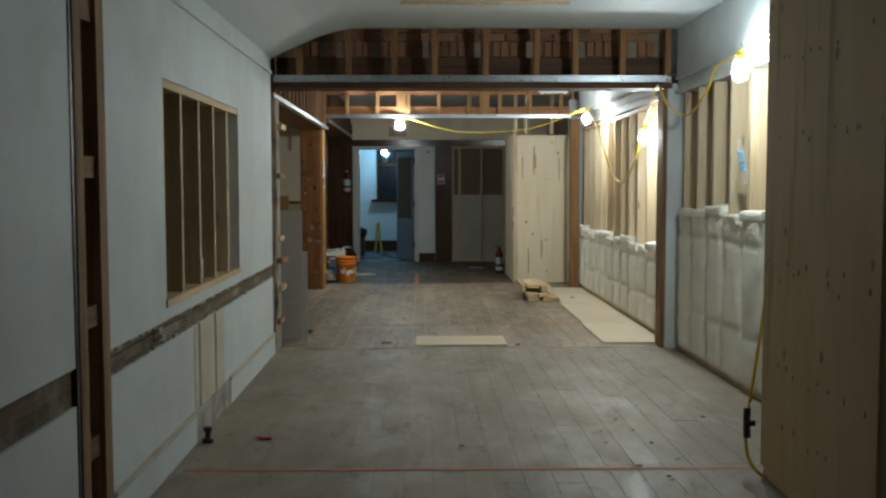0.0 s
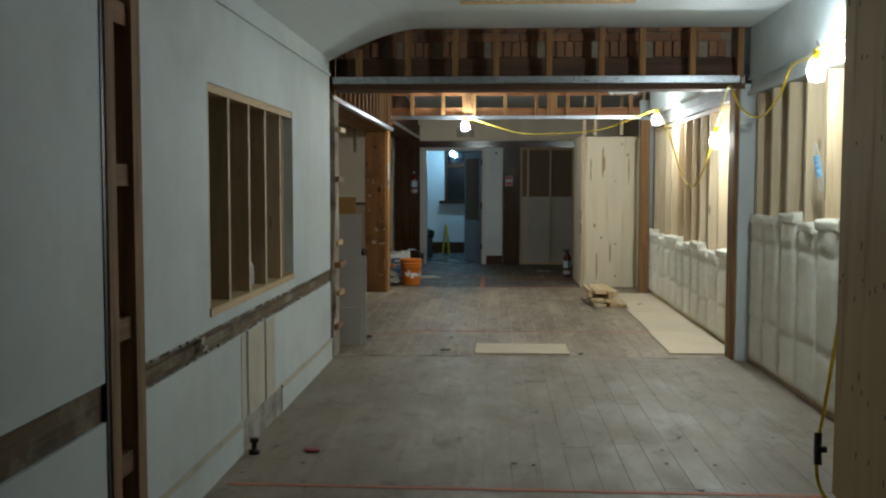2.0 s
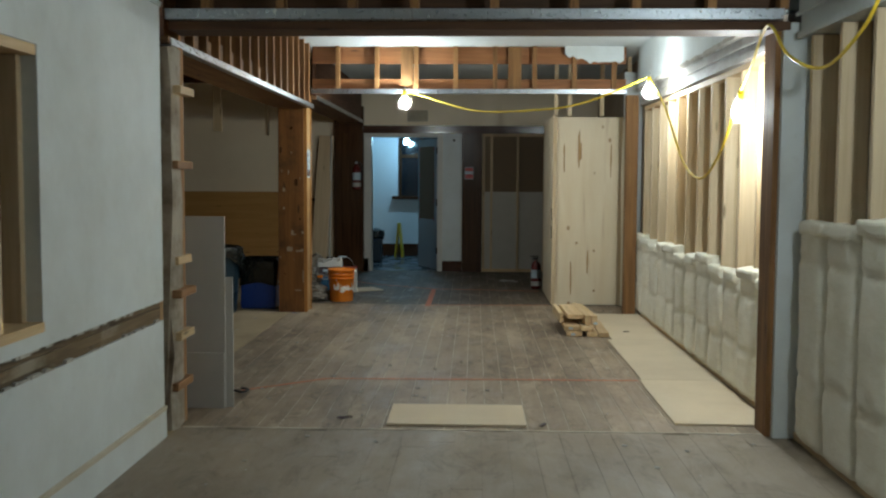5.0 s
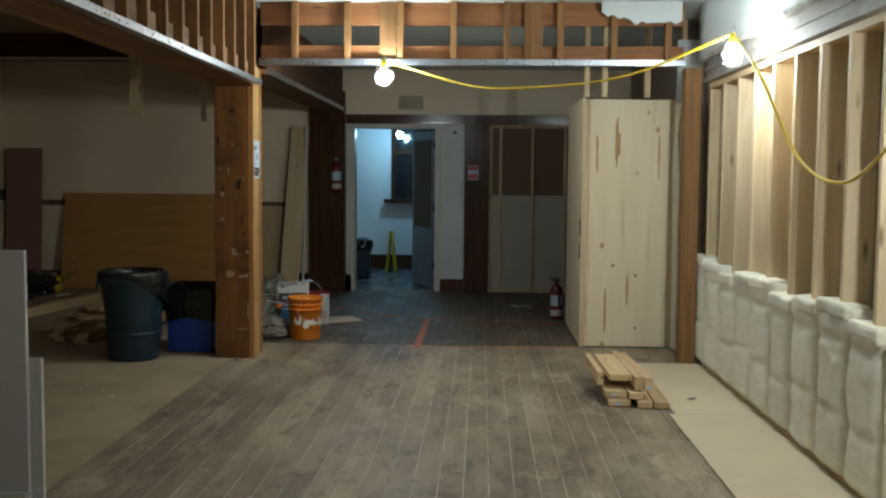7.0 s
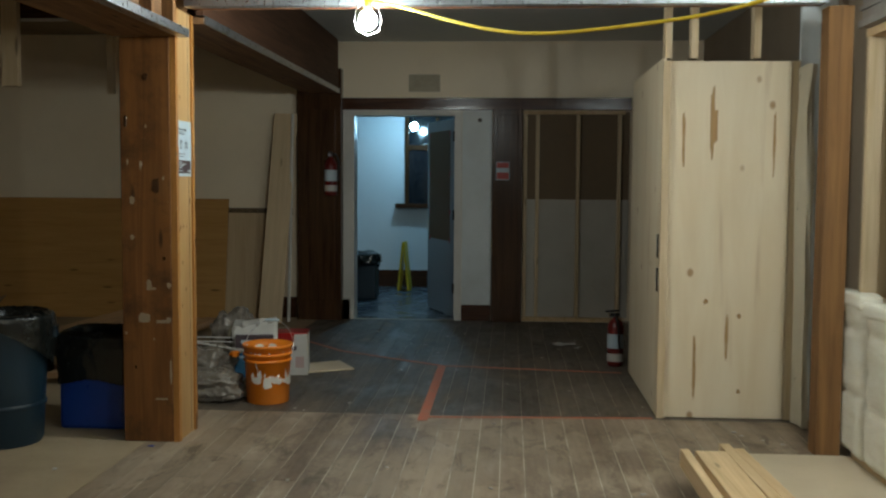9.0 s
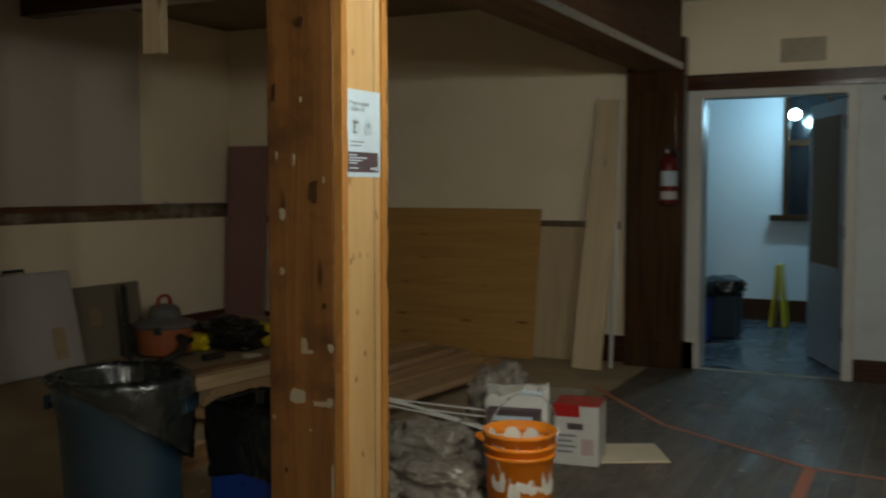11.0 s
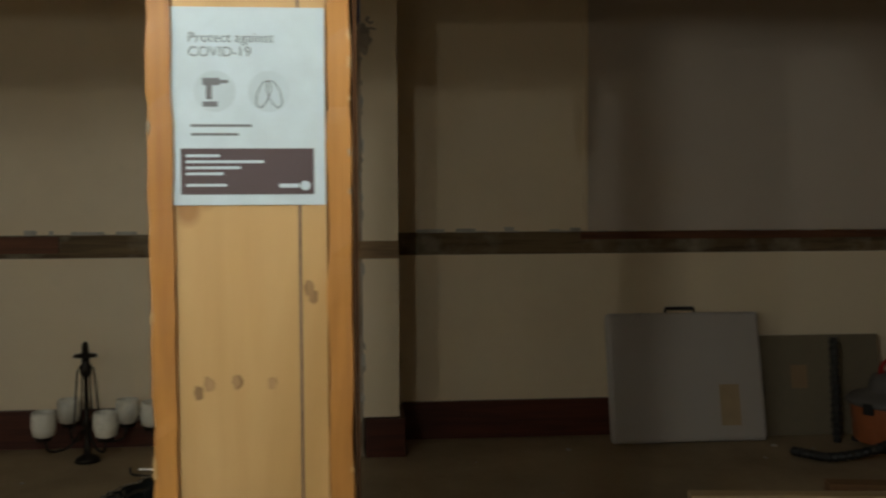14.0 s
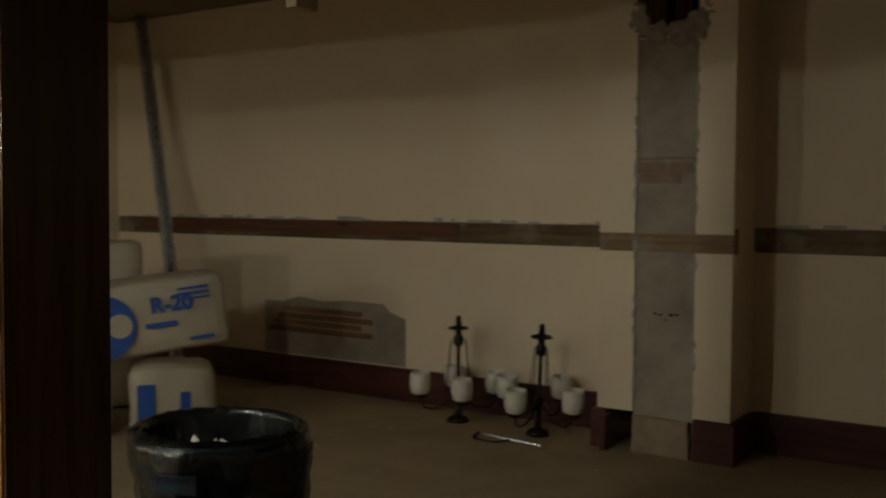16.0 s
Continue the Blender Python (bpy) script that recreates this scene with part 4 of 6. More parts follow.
# ---- lamps and cord ----
def work_light(at, material, hang):
    lamp = thing("work_light", "bare bright work bulb in a caged holder on yellow cord", "lamp", "string of work lights", pose(*at))
    part("bulb", turned([(0.012, 0.05), (0.026, 0.04), (0.041, 0.02), (BULB_R, 0), (0.041, -0.02), (0.026, -0.037), (0.008, -0.045)], 20), material, lamp, "glowing white bulb", True)
    socket = part("socket", turned([(0.018, 0.052), (0.02, 0.07), (0.02, 0.11), (0.012, 0.125)], 14), YEL_PLASTIC, lamp, "", True)
    for k in range(4):
        a = math.pi / 2 * k + 0.4
        part("cage_wire", tube([(r * math.cos(a), r * math.sin(a), z) for r, z in ((0.02, 0.085), (0.06, 0.05), (0.07, 0.0), (0.055, -0.05), (0.0, -0.075))], 0.0018, 6), STEEL, socket)
    part("hook", tube([(0, 0, 0.12), (0.01, 0, 0.12 + hang * 0.5), (0, 0, 0.12 + hang)], 0.004, 6), STEEL, lamp)
    return lamp


for (at, watt), hang in zip(BULBS, (0.03, 0.05, 0.04, 0.05)):
    work_light(at, MID_GLOW if watt == MID else BULB_GLOW, hang)
hall = thing("ceiling_lamp", "bright cool white globe lamp in the lit room", "lamp", at=pose(*HALL_BULB[0]))
part("globe", turned([(0.01, 0.05), (0.035, 0.036), (0.05, 0), (0.035, -0.036), (0.01, -0.05)], 20), HALL_GLOW, hall, "", True)
part("stem", tube([(0, 0, 0.05), (0, 0, 0.65)], 0.008), IRON, hall)
cord = thing("extension_cord", "yellow cord strung between the work lights", "cable")
part("cable", tube(smooth_line([(-0.14, 13.72, 2.29), (0.0, 13.78, 2.27), (0.55, 13.45, 2.09), (1.05, 13.1, 2.06), (1.55, 12.7, 2.10), (2.075, 12.2, 2.29)]), 0.0085), YELLOW, cord)
part("cable", tube(smooth_line([(2.075, 12.2, 2.29), (2.15, 11.85, 2.0), (2.19, 11.3, 1.55), (2.19, 10.67, 1.42), (2.18, 10.1, 1.6), (2.17, 9.62, 1.93)]), 0.0085), YELLOW, cord)
part("cable", tube(smooth_line([(2.17, 9.62, 1.94), (2.14, 9.3, 2.05), (2.1, 8.86, 2.21), (2.13, 8.6, 2.02), (2.2, 8.3, 1.93), (2.22, 7.9, 2.05), (2.22, 7.62, 2.22), (2.2, 7.2, 2.22), (2.10, 6.74, 2.21)]), 0.0085), YELLOW, cord)
part("cable", tube(smooth_line([(2.10, 6.74, 2.21), (2.2, 6.3, 2.30), (2.2, 5.6, 2.34), (1.85, 5.31, 2.0), (1.79, 5.31, 1.0), (1.73, 5.34, 0.42), (1.70, 5.32, 0.28), (1.70, 5.3, 0.1), (1.76, 5.24, 0.012), (1.9, 5.33, 0.012)]), 0.0085), YELLOW, cord)
part("plug", tube([(1.705, 5.33, 0.32), (1.70, 5.32, 0.25), (1.70, 5.31, 0.18)], 0.017, 10), BLACK, cord, "black plug connector")
part("plug_tap", boxed((1.69, 1.738, 5.30, 5.33, 0.235, 0.265), bev=0.006), BLACK, cord)

# ---- insulation along the east wall ----
def batt(width, height, seed, folds):
    nx, nz = 14, 48
    bm = bmesh.new()
    front = []
    for j in range(nz + 1):
        z = height * j / nz
        line = []
        for i in range(nx + 1):
            u = i / nx
            bulge = 0.042 * (1 - abs(2 * u - 1) ** 6)
            for f in folds:
                bulge *= 1 - 0.30 * math.exp(-((z - f) / 0.022) ** 2)
            top = min(1.0, (height - z) / 0.05)
            edge = min(1.0, z / 0.04 + 0.3)
            n = noise.fractal(Vector((u * 2.6 + seed, z * 3.4, seed * 2)), 0.7, 2.2, 6)
            x = -(bulge * (0.55 + 0.45 * top) * edge + 0.009 * n * top + 0.004 * noise.noise(Vector((u * 5 + seed, z * 42, 1.0))) + 0.006)
            line.append(bm.verts.new((x, (u - 0.5) * width * (1 + 0.05 * n), z + 0.015 * noise.noise(Vector((u * 3, seed, z))))))
        front.append(line)
    back = [[bm.verts.new((0.10, (i / nx - 0.5) * width * 0.96, height * j / nz)) for i in range(nx + 1)] for j in (0, nz)]
    for a, b in zip(front, front[1:]):
        for i in range(nx):
            bm.faces.new((a[i], a[i + 1], b[i + 1], b[i]))
    for i in range(nx):
        bm.faces.new((front[-1][i], front[-1][i + 1], back[1][i + 1], back[1][i]))
        bm.faces.new((back[0][i], back[0][i + 1], front[0][i + 1], front[0][i]))
    bm.faces.new([front[j][0] for j in range(nz + 1)] + [back[1][0], back[0][0]])
    bm.faces.new([front[j][-1] for j in range(nz + 1)] + [back[1][-1], back[0][-1]])
    return bm


def place_batt(y, width, height, seed, folds):
    ob = part("insulation_batt", batt(width, height, seed, folds), FLUFF, None, "", True, pose(XR - 0.006, y, 0.042))
    top = boxed((-0.055, 0.075, -width * 0.46, width * 0.46, 0.0, 0.075), bev=0.018)
    bmesh.ops.subdivide_edges(top, edges=top.edges, cuts=4, use_grid_fill=True)
    roughen(top, 0.011, 11, seed)
    part("top_fold", top, FLUFF, ob, "folded-over fluffy top edge", True, pose(0.0, 0, height - 0.055, 0, (seed * 13 % 7 - 3) * 2.0, (seed * 37 % 11 - 5) * 0.8))
    tagged(ob, "fluffy white glass wool batt between bare studs" if seed % 2 else "folded white glass wool batt tucked in the stud wall", "insulation", "batts along the stud wall")


for k in range(9):
    place_batt(5.62 + 0.405 * k - 0.2, 0.392, 1.15 + 0.03 * math.sin(k * 2.3), k + 1, (0.34 + 0.02 * (k % 2), 0.95))
for k in range(12):
    place_batt(9.40 + 0.405 * k - 0.2 + 0.2, 0.392, 0.76 + 0.035 * math.sin(k * 1.9), k + 20, (0.27 + 0.02 * (k % 3), 0.64))

# ---- near plywood partition ----
par = thing("plywood_partition", "knotty plywood sheet on a stud partition end", "partition")
part("sheet", boxed((1.755, 1.775, 4.10, 5.28, 0.06, 2.40), bev=0.002), PLY_NEAR, par)
rnd = random.Random(23)
bm = bmesh.new()
for z in (0.30, 0.56, 0.98, 1.02, 1.60, 1.95, 2.2):
    for k in range(10):
        if rnd.random() < 0.62:
            yy, zz, h = 4.18 + 0.115 * k + rnd.uniform(-0.04, 0.04), z + rnd.uniform(-0.03, 0.03), rnd.uniform(0.006, 0.016)
            box(bm, 1.7535, 1.7552, yy - 0.004, yy + 0.004, zz - h, zz + h)
part("nail_mark", bm, INK, par, "rows of dark nail marks")
part("base_plate", boxed((1.77, 1.86, 3.6, 5.28, 0.0, 0.055)), SPRUCE_Y, par)
part("end_stud", boxed((1.777, 1.865, 5.24, 5.278, 0.056, 2.4)), STUD_W, par)
part("next_sheet", boxed((1.76, 1.78, 2.2, 4.085, 0.06, 2.40)), wood("dark_plywood", (0.2, 0.13, 0.07), (0.12, 0.075, 0.035), "z"), par)

# ---- floor coverings and tapes ----
def board_sheet(name, x0, x1, y0, y1, z0, z1, mat, label):
    ob = part(name, boxed((x0, x1, y0, y1, z0, z1), bev=0.0015), mat)
    return tagged(ob, label, "plywood")


board_sheet("plywood_strip", 1.74, 2.30, 9.22, 10.47, 0.002, 0.012, STRIP_PLY, "pale fresh plywood strip laid along the wall")
board_sheet("plywood_strip", 1.76, 2.31, 10.475, 12.2, 0.002, 0.012, STRIP_PLY, "pale fresh plywood strip laid along the wall")
board_sheet("plywood_strip", 1.80, 2.31, 12.205, 13.87, 0.002, 0.012, STRIP_PLY, "pale fresh plywood strip laid along the wall")
board_sheet("plywood_offcut", 0.088, 0.885, 9.13, 9.63, 0.002, 0.014, STRIP_PLY, "pale plywood offcut lying on the floorboards")


def tape(a, b, w=0.035):
    a, b = Vector(a), Vector(b)
    d = b - a
    m = pose(a.x, a.y, 0, 0, 0, math.degrees(math.atan2(d.y, d.x)))
    bm = boxed((0, d.length, -w / 2, w / 2, 0.0008, 0.0022))
    tagged(part("floor_tape", bm, TAPE, at=m), "worn orange marking tape stuck on the floor", "floor tape", "tape lines")


structure("trim_12", boxed((-1.05, 2.18, 9.036, 9.058, -0.003, 0.0025)), DUST, "pale dusty joint where the two board floors meet", "trim")
tape((-1.02, 5.45), (1.76, 5.42))
tape((-0.95, 10.01), (-0.44, 10.43))
tape((-0.44, 10.43), (1.74, 10.48), 0.03)
tape((0.075, 14.45), (0.075, 16.16), 0.06)
tape((0.1, 14.54), (1.43, 14.63))
tape((-0.79, 16.72), (0.075, 16.16))
tape((0.1, 16.16), (1.4, 16.01))
tape((-1.5, 17.6), (-0.79, 16.72))

tagged(part("strap", tube(smooth_line([(-0.99, 9.98, 0.008), (-0.93, 9.93, 0.008), (-0.90, 10.0, 0.01), (-0.96, 10.05, 0.008)]), 0.007), BLACK), "short black strap lying by the tape line", "strap")

# ---- lumber beside the wall ----
pile = ((1.42, 12.42, 0.0, 0.14, 1.0), (1.60, 12.38, 0.0, 0.09, 0.9), (1.70, 12.36, 0.0, 0.09, 0.8), (1.40, 12.45, 0.045, 0.14, 0.9), (1.55, 12.40, 0.045, 0.09, 1.0), (1.37, 12.60, 0.09, 0.04, 0.7), (1.44, 12.52, 0.135, 0.14, 0.75), (1.59, 12.45, 0.09, 0.05, 0.95), (1.645, 12.42, 0.09, 0.05, 0.9))
for k, (x, y, z, w, L) in enumerate(pile):
    hgt = 0.085 if w < 0.06 else 0.04
    ob = part("lumber_piece", boxed((0, w, 0, L, 0, hgt), bev=0.003), SPRUCE_Y, at=pose(x, y, z + 0.002 + 0.0012 * k, 0, 0, (k * 37 % 9 - 4) * 0.7))
    tagged(ob, "short pale spruce offcut stacked on the floor", "lumber", "stack of short lumber")
    if k in (0, 3, 8):
        part("tag", boxed((w * 0.3, w * 0.3 + 0.035, -0.002, -0.0005, 0.008, 0.028)), PAPER, ob, "small white paper label")

# ---- drywall leaning at the wall end ----
g = thing("drywall_panels", "grey drywall offcuts leaning at the wall end", "drywall")
lean = pose(0, 0, 0)
part("sheet", boxed((-1.21, -0.93, 9.52, 9.535, 0, 1.17)), GYPSUM, g, at=lean)
part("sheet", boxed((-1.20, -0.888, 9.54, 9.553, 0, 0.80)), GYPSUM, g, at=lean)
part("sheet", boxed((-1.215, -0.935, 9.503, 9.517, 0, 0.34)), GYPSUM, g, at=lean)

# ---- bins ----
def liner(rx, ry, power, top, depth, hem, seed):
    """A bag in a bin: pleated down the inside, turned over the rim, hanging outside to an uneven hem."""
    steps, inner, outer = 200, 12, 12
    b = bmesh.new()
    rings = []
    for j in range(inner + outer + 1):
        ring = []
        for i in range(steps):
            a = 2 * math.pi * i / steps
            c, q = math.cos(a), math.sin(a)
            sq = (abs(c) ** power + abs(q) ** power) ** (-1 / power)
            pleat = noise.fractal(Vector((c * 9 + seed, q * 9, 0.3)), 0.6, 2.1, 4)
            if j <= inner:
                u = j / inner
                k = 0.60 + 0.31 * u ** 0.5 + 0.035 * pleat * math.sin(math.pi * min(1, u + 0.12))
                z = depth + (top - depth) * u
            else:
                u = (j - inner) / outer
                z = top - (top - hem(a)) * u
                drag = noise.fractal(Vector((c * 2.2 + z * 5 + seed, q * 2.2 - z * 3, z * 13 + a * 0.9)), 0.6, 2.1, 4)
                k = 1.05 + 0.035 * math.sin(math.pi * min(1, u * 1.2)) + 0.028 * drag * min(1, u * 4) - 0.04 * u
            z += 0.004 * pleat if j > inner - 3 else 0
            ring.append(b.verts.new((rx * sq * c * k, ry * sq * q * k, z)))
        rings.append(ring)
    for p, q in zip(rings, rings[1:]):
        for i in range(steps):
            b.faces.new((p[i], p[(i + 1) % steps], q[(i + 1) % steps], q[i]))
    b.faces.new(rings[0][::-1])
    return b


bin1 = thing("garbage_bin", "round dark blue garbage bin with black liner", "bin", at=pose(-2.10, 13.80, 0) @ Matrix.Diagonal((0.92, 0.92, 0.98, 1)))
part("tub", turned([(0.20, 0.0), (0.212, 0.02), (0.235, 0.36), (0.252, 0.58), (0.262, 0.60), (0.268, 0.69), (0.255, 0.69), (0.245, 0.6), (0.2, 0.03), (0.0, 0.03)], 40, False), BIN_TEAL, bin1, "", True)
part("rim", turned([(0.262, 0.672), (0.281, 0.674), (0.283, 0.694), (0.262, 0.697)], 40, False), BIN_TEAL, bin1, "", True)
for a in (20, 200):
    part("handle", boxed((0.262, 0.30, -0.07, 0.07, 0.60, 0.625), (0.28, 0.30, -0.07, 0.07, 0.57, 0.625), bev=0.004), BIN_TEAL, bin1, at=pose(0, 0, 0, 0, 0, a))
part("liner", liner(0.274, 0.274, 2.0, 0.712, 0.40, lambda a: 0.51 - 0.17 * math.sin(a + 0.35), 1.0), BAG_BLACK, bin1, "crinkled black bag folded over the rim", True)
part("band", turned([(0.2265, 0.20), (0.2325, 0.205), (0.2335, 0.225), (0.228, 0.23)], 40, False), BIN_TEAL, bin1, "", True)
part("litter", lump(0.11, 0.10, 0.045, 0.7, 3.5, 3, 4), COMPOUND, bin1, "white plaster litter", at=pose(0.03, -0.02, 0.545))
bin2 = thing("recycling_box", "bright blue plastic box with a black bag", "bin", at=pose(-1.74, 14.24, 0))
part("tub", boxed((-0.19, 0.19, -0.16, 0.16, 0.0, 0.32), bev=0.02), BIN_BLUE, bin2)
part("liner", liner(0.205, 0.178, 7.0, 0.55, 0.30, lambda a: 0.265 + 0.02 * math.sin(3 * a), 4.0), BAG_BLACK, bin2, "crinkled black bag hanging over the edges", True)
part("inner_bag", lump(0.15, 0.13, 0.06, 0.5, 2.0, 6, 3), BAG_BLACK, bin2, "", True, pose(0, 0, 0.31))

# ---- bucket and rubble bags ----
bucket = thing("bucket", "orange plastic bucket smeared with white compound", "bucket", at=pose(-0.945, 14.88, 0))
part("tub", turned([(0.125, 0.0), (0.132, 0.01), (0.142, 0.26), (0.151, 0.262), (0.151, 0.275), (0.143, 0.277), (0.145, 0.30), (0.154, 0.302), (0.154, 0.315), (0.146, 0.317), (0.148, 0.35), (0.157, 0.352), (0.157, 0.37), (0.150, 0.37), (0.128, 0.05), (0.0, 0.05)], 48, False), ORANGE, bucket, "", True)
bm = turned([(0.1475, 0.345), (0.142, 0.30), (0.132, 0.22), (0.10, 0.215), (0.05, 0.235), (0.0, 0.23)], 30, False)
for v in bm.verts:
    a = math.atan2(v.co.y, v.co.x)
    if v.co.z > 0.27:
        v.co.z += 0.05 * noise.noise(Vector((math.cos(a) * 2.5, math.sin(a) * 2.5, 1.0))) - 0.02
part("compound", bm, COMPOUND, bucket, "white joint compound inside", True)
rnd = random.Random(5)
for k in range(9):
    a = -1.9 + 0.28 * k
    z = 0.10 + 0.05 * rnd.random()
    s = rnd.uniform(0.014, 0.034)
    part("smear", lump(0.0015, s, s * rnd.uniform(0.8, 1.8), 0.7, 1.3, k * 1.7, 2, False), COMPOUND, bucket, at=pose(0.137 * math.cos(a), 0.137 * math.sin(a), z, 0, 0, math.degrees(a)))
bail = part("bail", tube([(0.157 * math.cos(t), 0.02 + 0.10 * math.sin(t), 0.33 + 0.17 * math.sin(t)) for t in [math.pi * k / 16 for k in range(17)]], 0.003), STEEL, bucket, "wire handle")
part("grip", tube([(-0.045, 0.12, 0.498), (0.045, 0.12, 0.498)], 0.009), PAPER, bail, "white plastic grip")
def sack(w, d, h, seed):
    """A filled paper sack: square foot, puffed faces, pinched crooked top."""
    b = boxed((-1, 1, -1, 1, 0, 1))
    bmesh.ops.subdivide_edges(b, edges=b.edges, cuts=13, use_grid_fill=True)
    for v in b.verts:
        x, y, z = v.co
        pinch = 1 - 0.85 * max(0.0, (z - 0.62) / 0.38) ** 1.3
        puff = 1 + 0.10 * math.sin(math.pi * z) * (1 - x * x)
        n = noise.fractal(Vector((x * 1.5 + seed, y * 1.5, z * 4)), 0.6, 2.1, 4)
        v.co = Vector((x * w * (1 - 0.05 * z) + 0.010 * n, y * d * pinch * puff + 0.012 * n, h * z * (1 + 0.06 * x * z + 0.05 * n * z)))
    return b


bag = thing("cement_bag", "white and blue paper compound bag, torn open", "bag", at=pose(-1.16, 15.38, 0, 0, 0, 14))
part("sack", sack(0.155, 0.10, 0.43, 2.0), SACK, bag, "", True)
part("print_band", boxed((-0.125, 0.125, -0.137, -0.05, 0.268, 0.352)), INK, bag, "black print band")
part("blue_band", boxed((-0.13, 0.12, -0.1405, -0.11, 0.07, 0.235)), plain("light_blue_print", (0.04, 0.17, 0.33), 0.6), bag, "blue printed band")
part("print_line", boxed((-0.09, 0.09, -0.139, -0.1372, 0.302, 0.326), (-0.06, 0.05, -0.139, -0.1372, 0.28, 0.288)), PAPER, bag, "bar of white print")
part("print_line", boxed((-0.10, 0.02, -0.143, -0.1407, 0.205, 0.218), (0.04, 0.10, -0.143, -0.1407, 0.16, 0.22)), PAPER, bag, "bar of white print")
for k, (x, w, tilt) in enumerate(((-0.11, 0.07, 16), (-0.02, 0.11, -12), (0.10, 0.06, 24))):
    b = boxed((-w / 2, w / 2, -0.003, 0.003, 0, 0.07))
    bmesh.ops.subdivide_edges(b, edges=b.edges, cuts=5)
    roughen(b, 0.018, 14, k * 2.0)
    part("torn_flap", b, SACK, bag, "", False, pose(x, -0.012, 0.385, 24, tilt, 10 * k))
carton = thing("carton", "white and red printed carton with hand hole", "box", at=pose(-0.99, 15.80, 0, 0, 0, 8) @ Matrix.Diagonal((0.88, 0.88, 0.9, 1)))
part("box_body", boxed((-0.13, 0.13, -0.12, 0.12, 0, 0.33), bev=0.004), SACK, carton)
part("red_top", boxed((-0.131, 0.131, -0.121, 0.121, 0.331, 0.34), (-0.131, 0.02, -0.123, -0.1205, 0.27, 0.34)), RED_PLASTIC, carton)
part("print_patch", boxed((0.04, 0.122, -0.1235, -0.1208, 0.275, 0.325)), SACK, carton)
part("print_patch", boxed((0.03, 0.10, -0.123, -0.1206, 0.06, 0.15)), plain("pale_pink_print", (0.42, 0.30, 0.27), 0.7), carton, "pale pink printed square")
part("print_patch", boxed(*[(-0.11, -0.02 + 0.02 * (k % 2), -0.123, -0.1206, 0.07 + 0.03 * k, 0.08 + 0.03 * k) for k in range(4)]), GREY_INK, carton, "bars of small print")
part("hand_hole", boxed((-0.05, 0.04, -0.123, -0.1205, 0.20, 0.235), bev=0.001), INK, carton)
def film_heap(sx, sy, sz, seed):
    """Crumpled film over debris: sharp folds and creases on a low bundle."""
    b = lump(sx, sy, sz, 0.22, 1.8, seed, 5)
    for v in b.verts:
        p = Vector((v.co.x / sx, v.co.y / sy, v.co.z / sz)) * 2.6 + Vector((seed, 0, seed))
        crease = 1 - abs(noise.noise(p)) * 2 + 0.5 * (1 - abs(noise.noise(p * 2.3)) * 2)
        v.co += Vector((v.co.x, v.co.y, v.co.z - sz * 0.6)).normalized() * 0.018 * crease
        v.co.z = max(0.0, v.co.z)
    return b


for k, (x, y, sx, sy, sz, lab) in enumerate(((-1.50, 15.15, 0.24, 0.18, 0.14, "full clear plastic rubble bag"), (-1.33, 14.90, 0.19, 0.14, 0.09, "clear plastic bag of debris"), (-1.62, 14.72, 0.15, 0.13, 0.07, "crumpled grey plastic bag"), (-1.40, 15.75, 0.15, 0.12, 0.21, "crumpled plastic wrap heap"))):
    tagged(part("debris_bag", film_heap(sx, sy, sz, 4.3 * k), POLY, None, "", True, pose(x, y, 0)), lab + " on the floor", "debris", "rubble bags")
tagged(part("plaster_lump", lump(0.07, 0.07, 0.05, 0.6, 2.4, 17.0, 3), COMPOUND, None, "", False, pose(-1.13, 15.03, 0)), "lump of dry white plaster on the floor", "debris")
bm = turned([(0.085, 0.0), (0.11, 0.0), (0.11, 0.05), (0.085, 0.05), (0.085, 0.0)], 24, False)
tagged(part("tape_roll", bm, CARD_DARK, None, "", True, pose(-1.28, 15.52, 0.30, 78, 0, 14)), "brown roll of tape lying on the rubble", "tape roll")
tagged(part("open_tray", boxed((-0.17, 0.17, -0.10, 0.10, 0, 0.01), (-0.17, 0.17, -0.10, -0.094, 0.01, 0.25), (-0.17, 0.17, 0.094, 0.10, 0.01, 0.25), (-0.17, -0.164, -0.094, 0.094, 0.01, 0.25), (0.164, 0.17, -0.094, 0.094, 0.01, 0.25)), CARD_DARK, at=pose(-1.27, 16.2, 0.001, 0, 0, 12)), "open brown cardboard tray behind the carton", "box")
tagged(part("orange_scrap", lump(0.03, 0.015, 0.02, 0.5, 2.0, 5.0, 2), ORANGE, at=pose(-1.23, 15.12, 0.23)), "small orange plastic scrap on the rubble", "scrap")
for k in range(6):
    L = 0.78 - 0.07 * (k % 4)
    b = boxed((0, L, -0.006 - 0.004 * (k % 2), 0.007, 0, 0.005))
    bmesh.ops.subdivide_edges(b, edges=[e for e in b.edges if abs(e.verts[0].co.x - e.verts[1].co.x) > 0.3], cuts=8)
    for v in b.verts:
        v.co.z += 0.02 * math.sin(v.co.x * 4 + k)
    ob = part("trim_scrap", b, OLD_X if k == 3 else CASING, at=pose(-1.93 + 0.05 * (k % 3), 15.20 + 0.014 * k, 0.325 + 0.007 * k, 0, 4.5, -5 + 0.9 * k))
    tagged(ob, "thin painted wood trim scrap on the rubble bags", "wood scrap", "trim scraps")
tagged(part("plywood_offcut", boxed((-0.2, 0.2, -0.17, 0.17, 0.002, 0.012)), STRIP_PLY, at=pose(-0.82, 16.0, 0, 0, 0, 28)), "square plywood piece lying on the floor", "plywood")

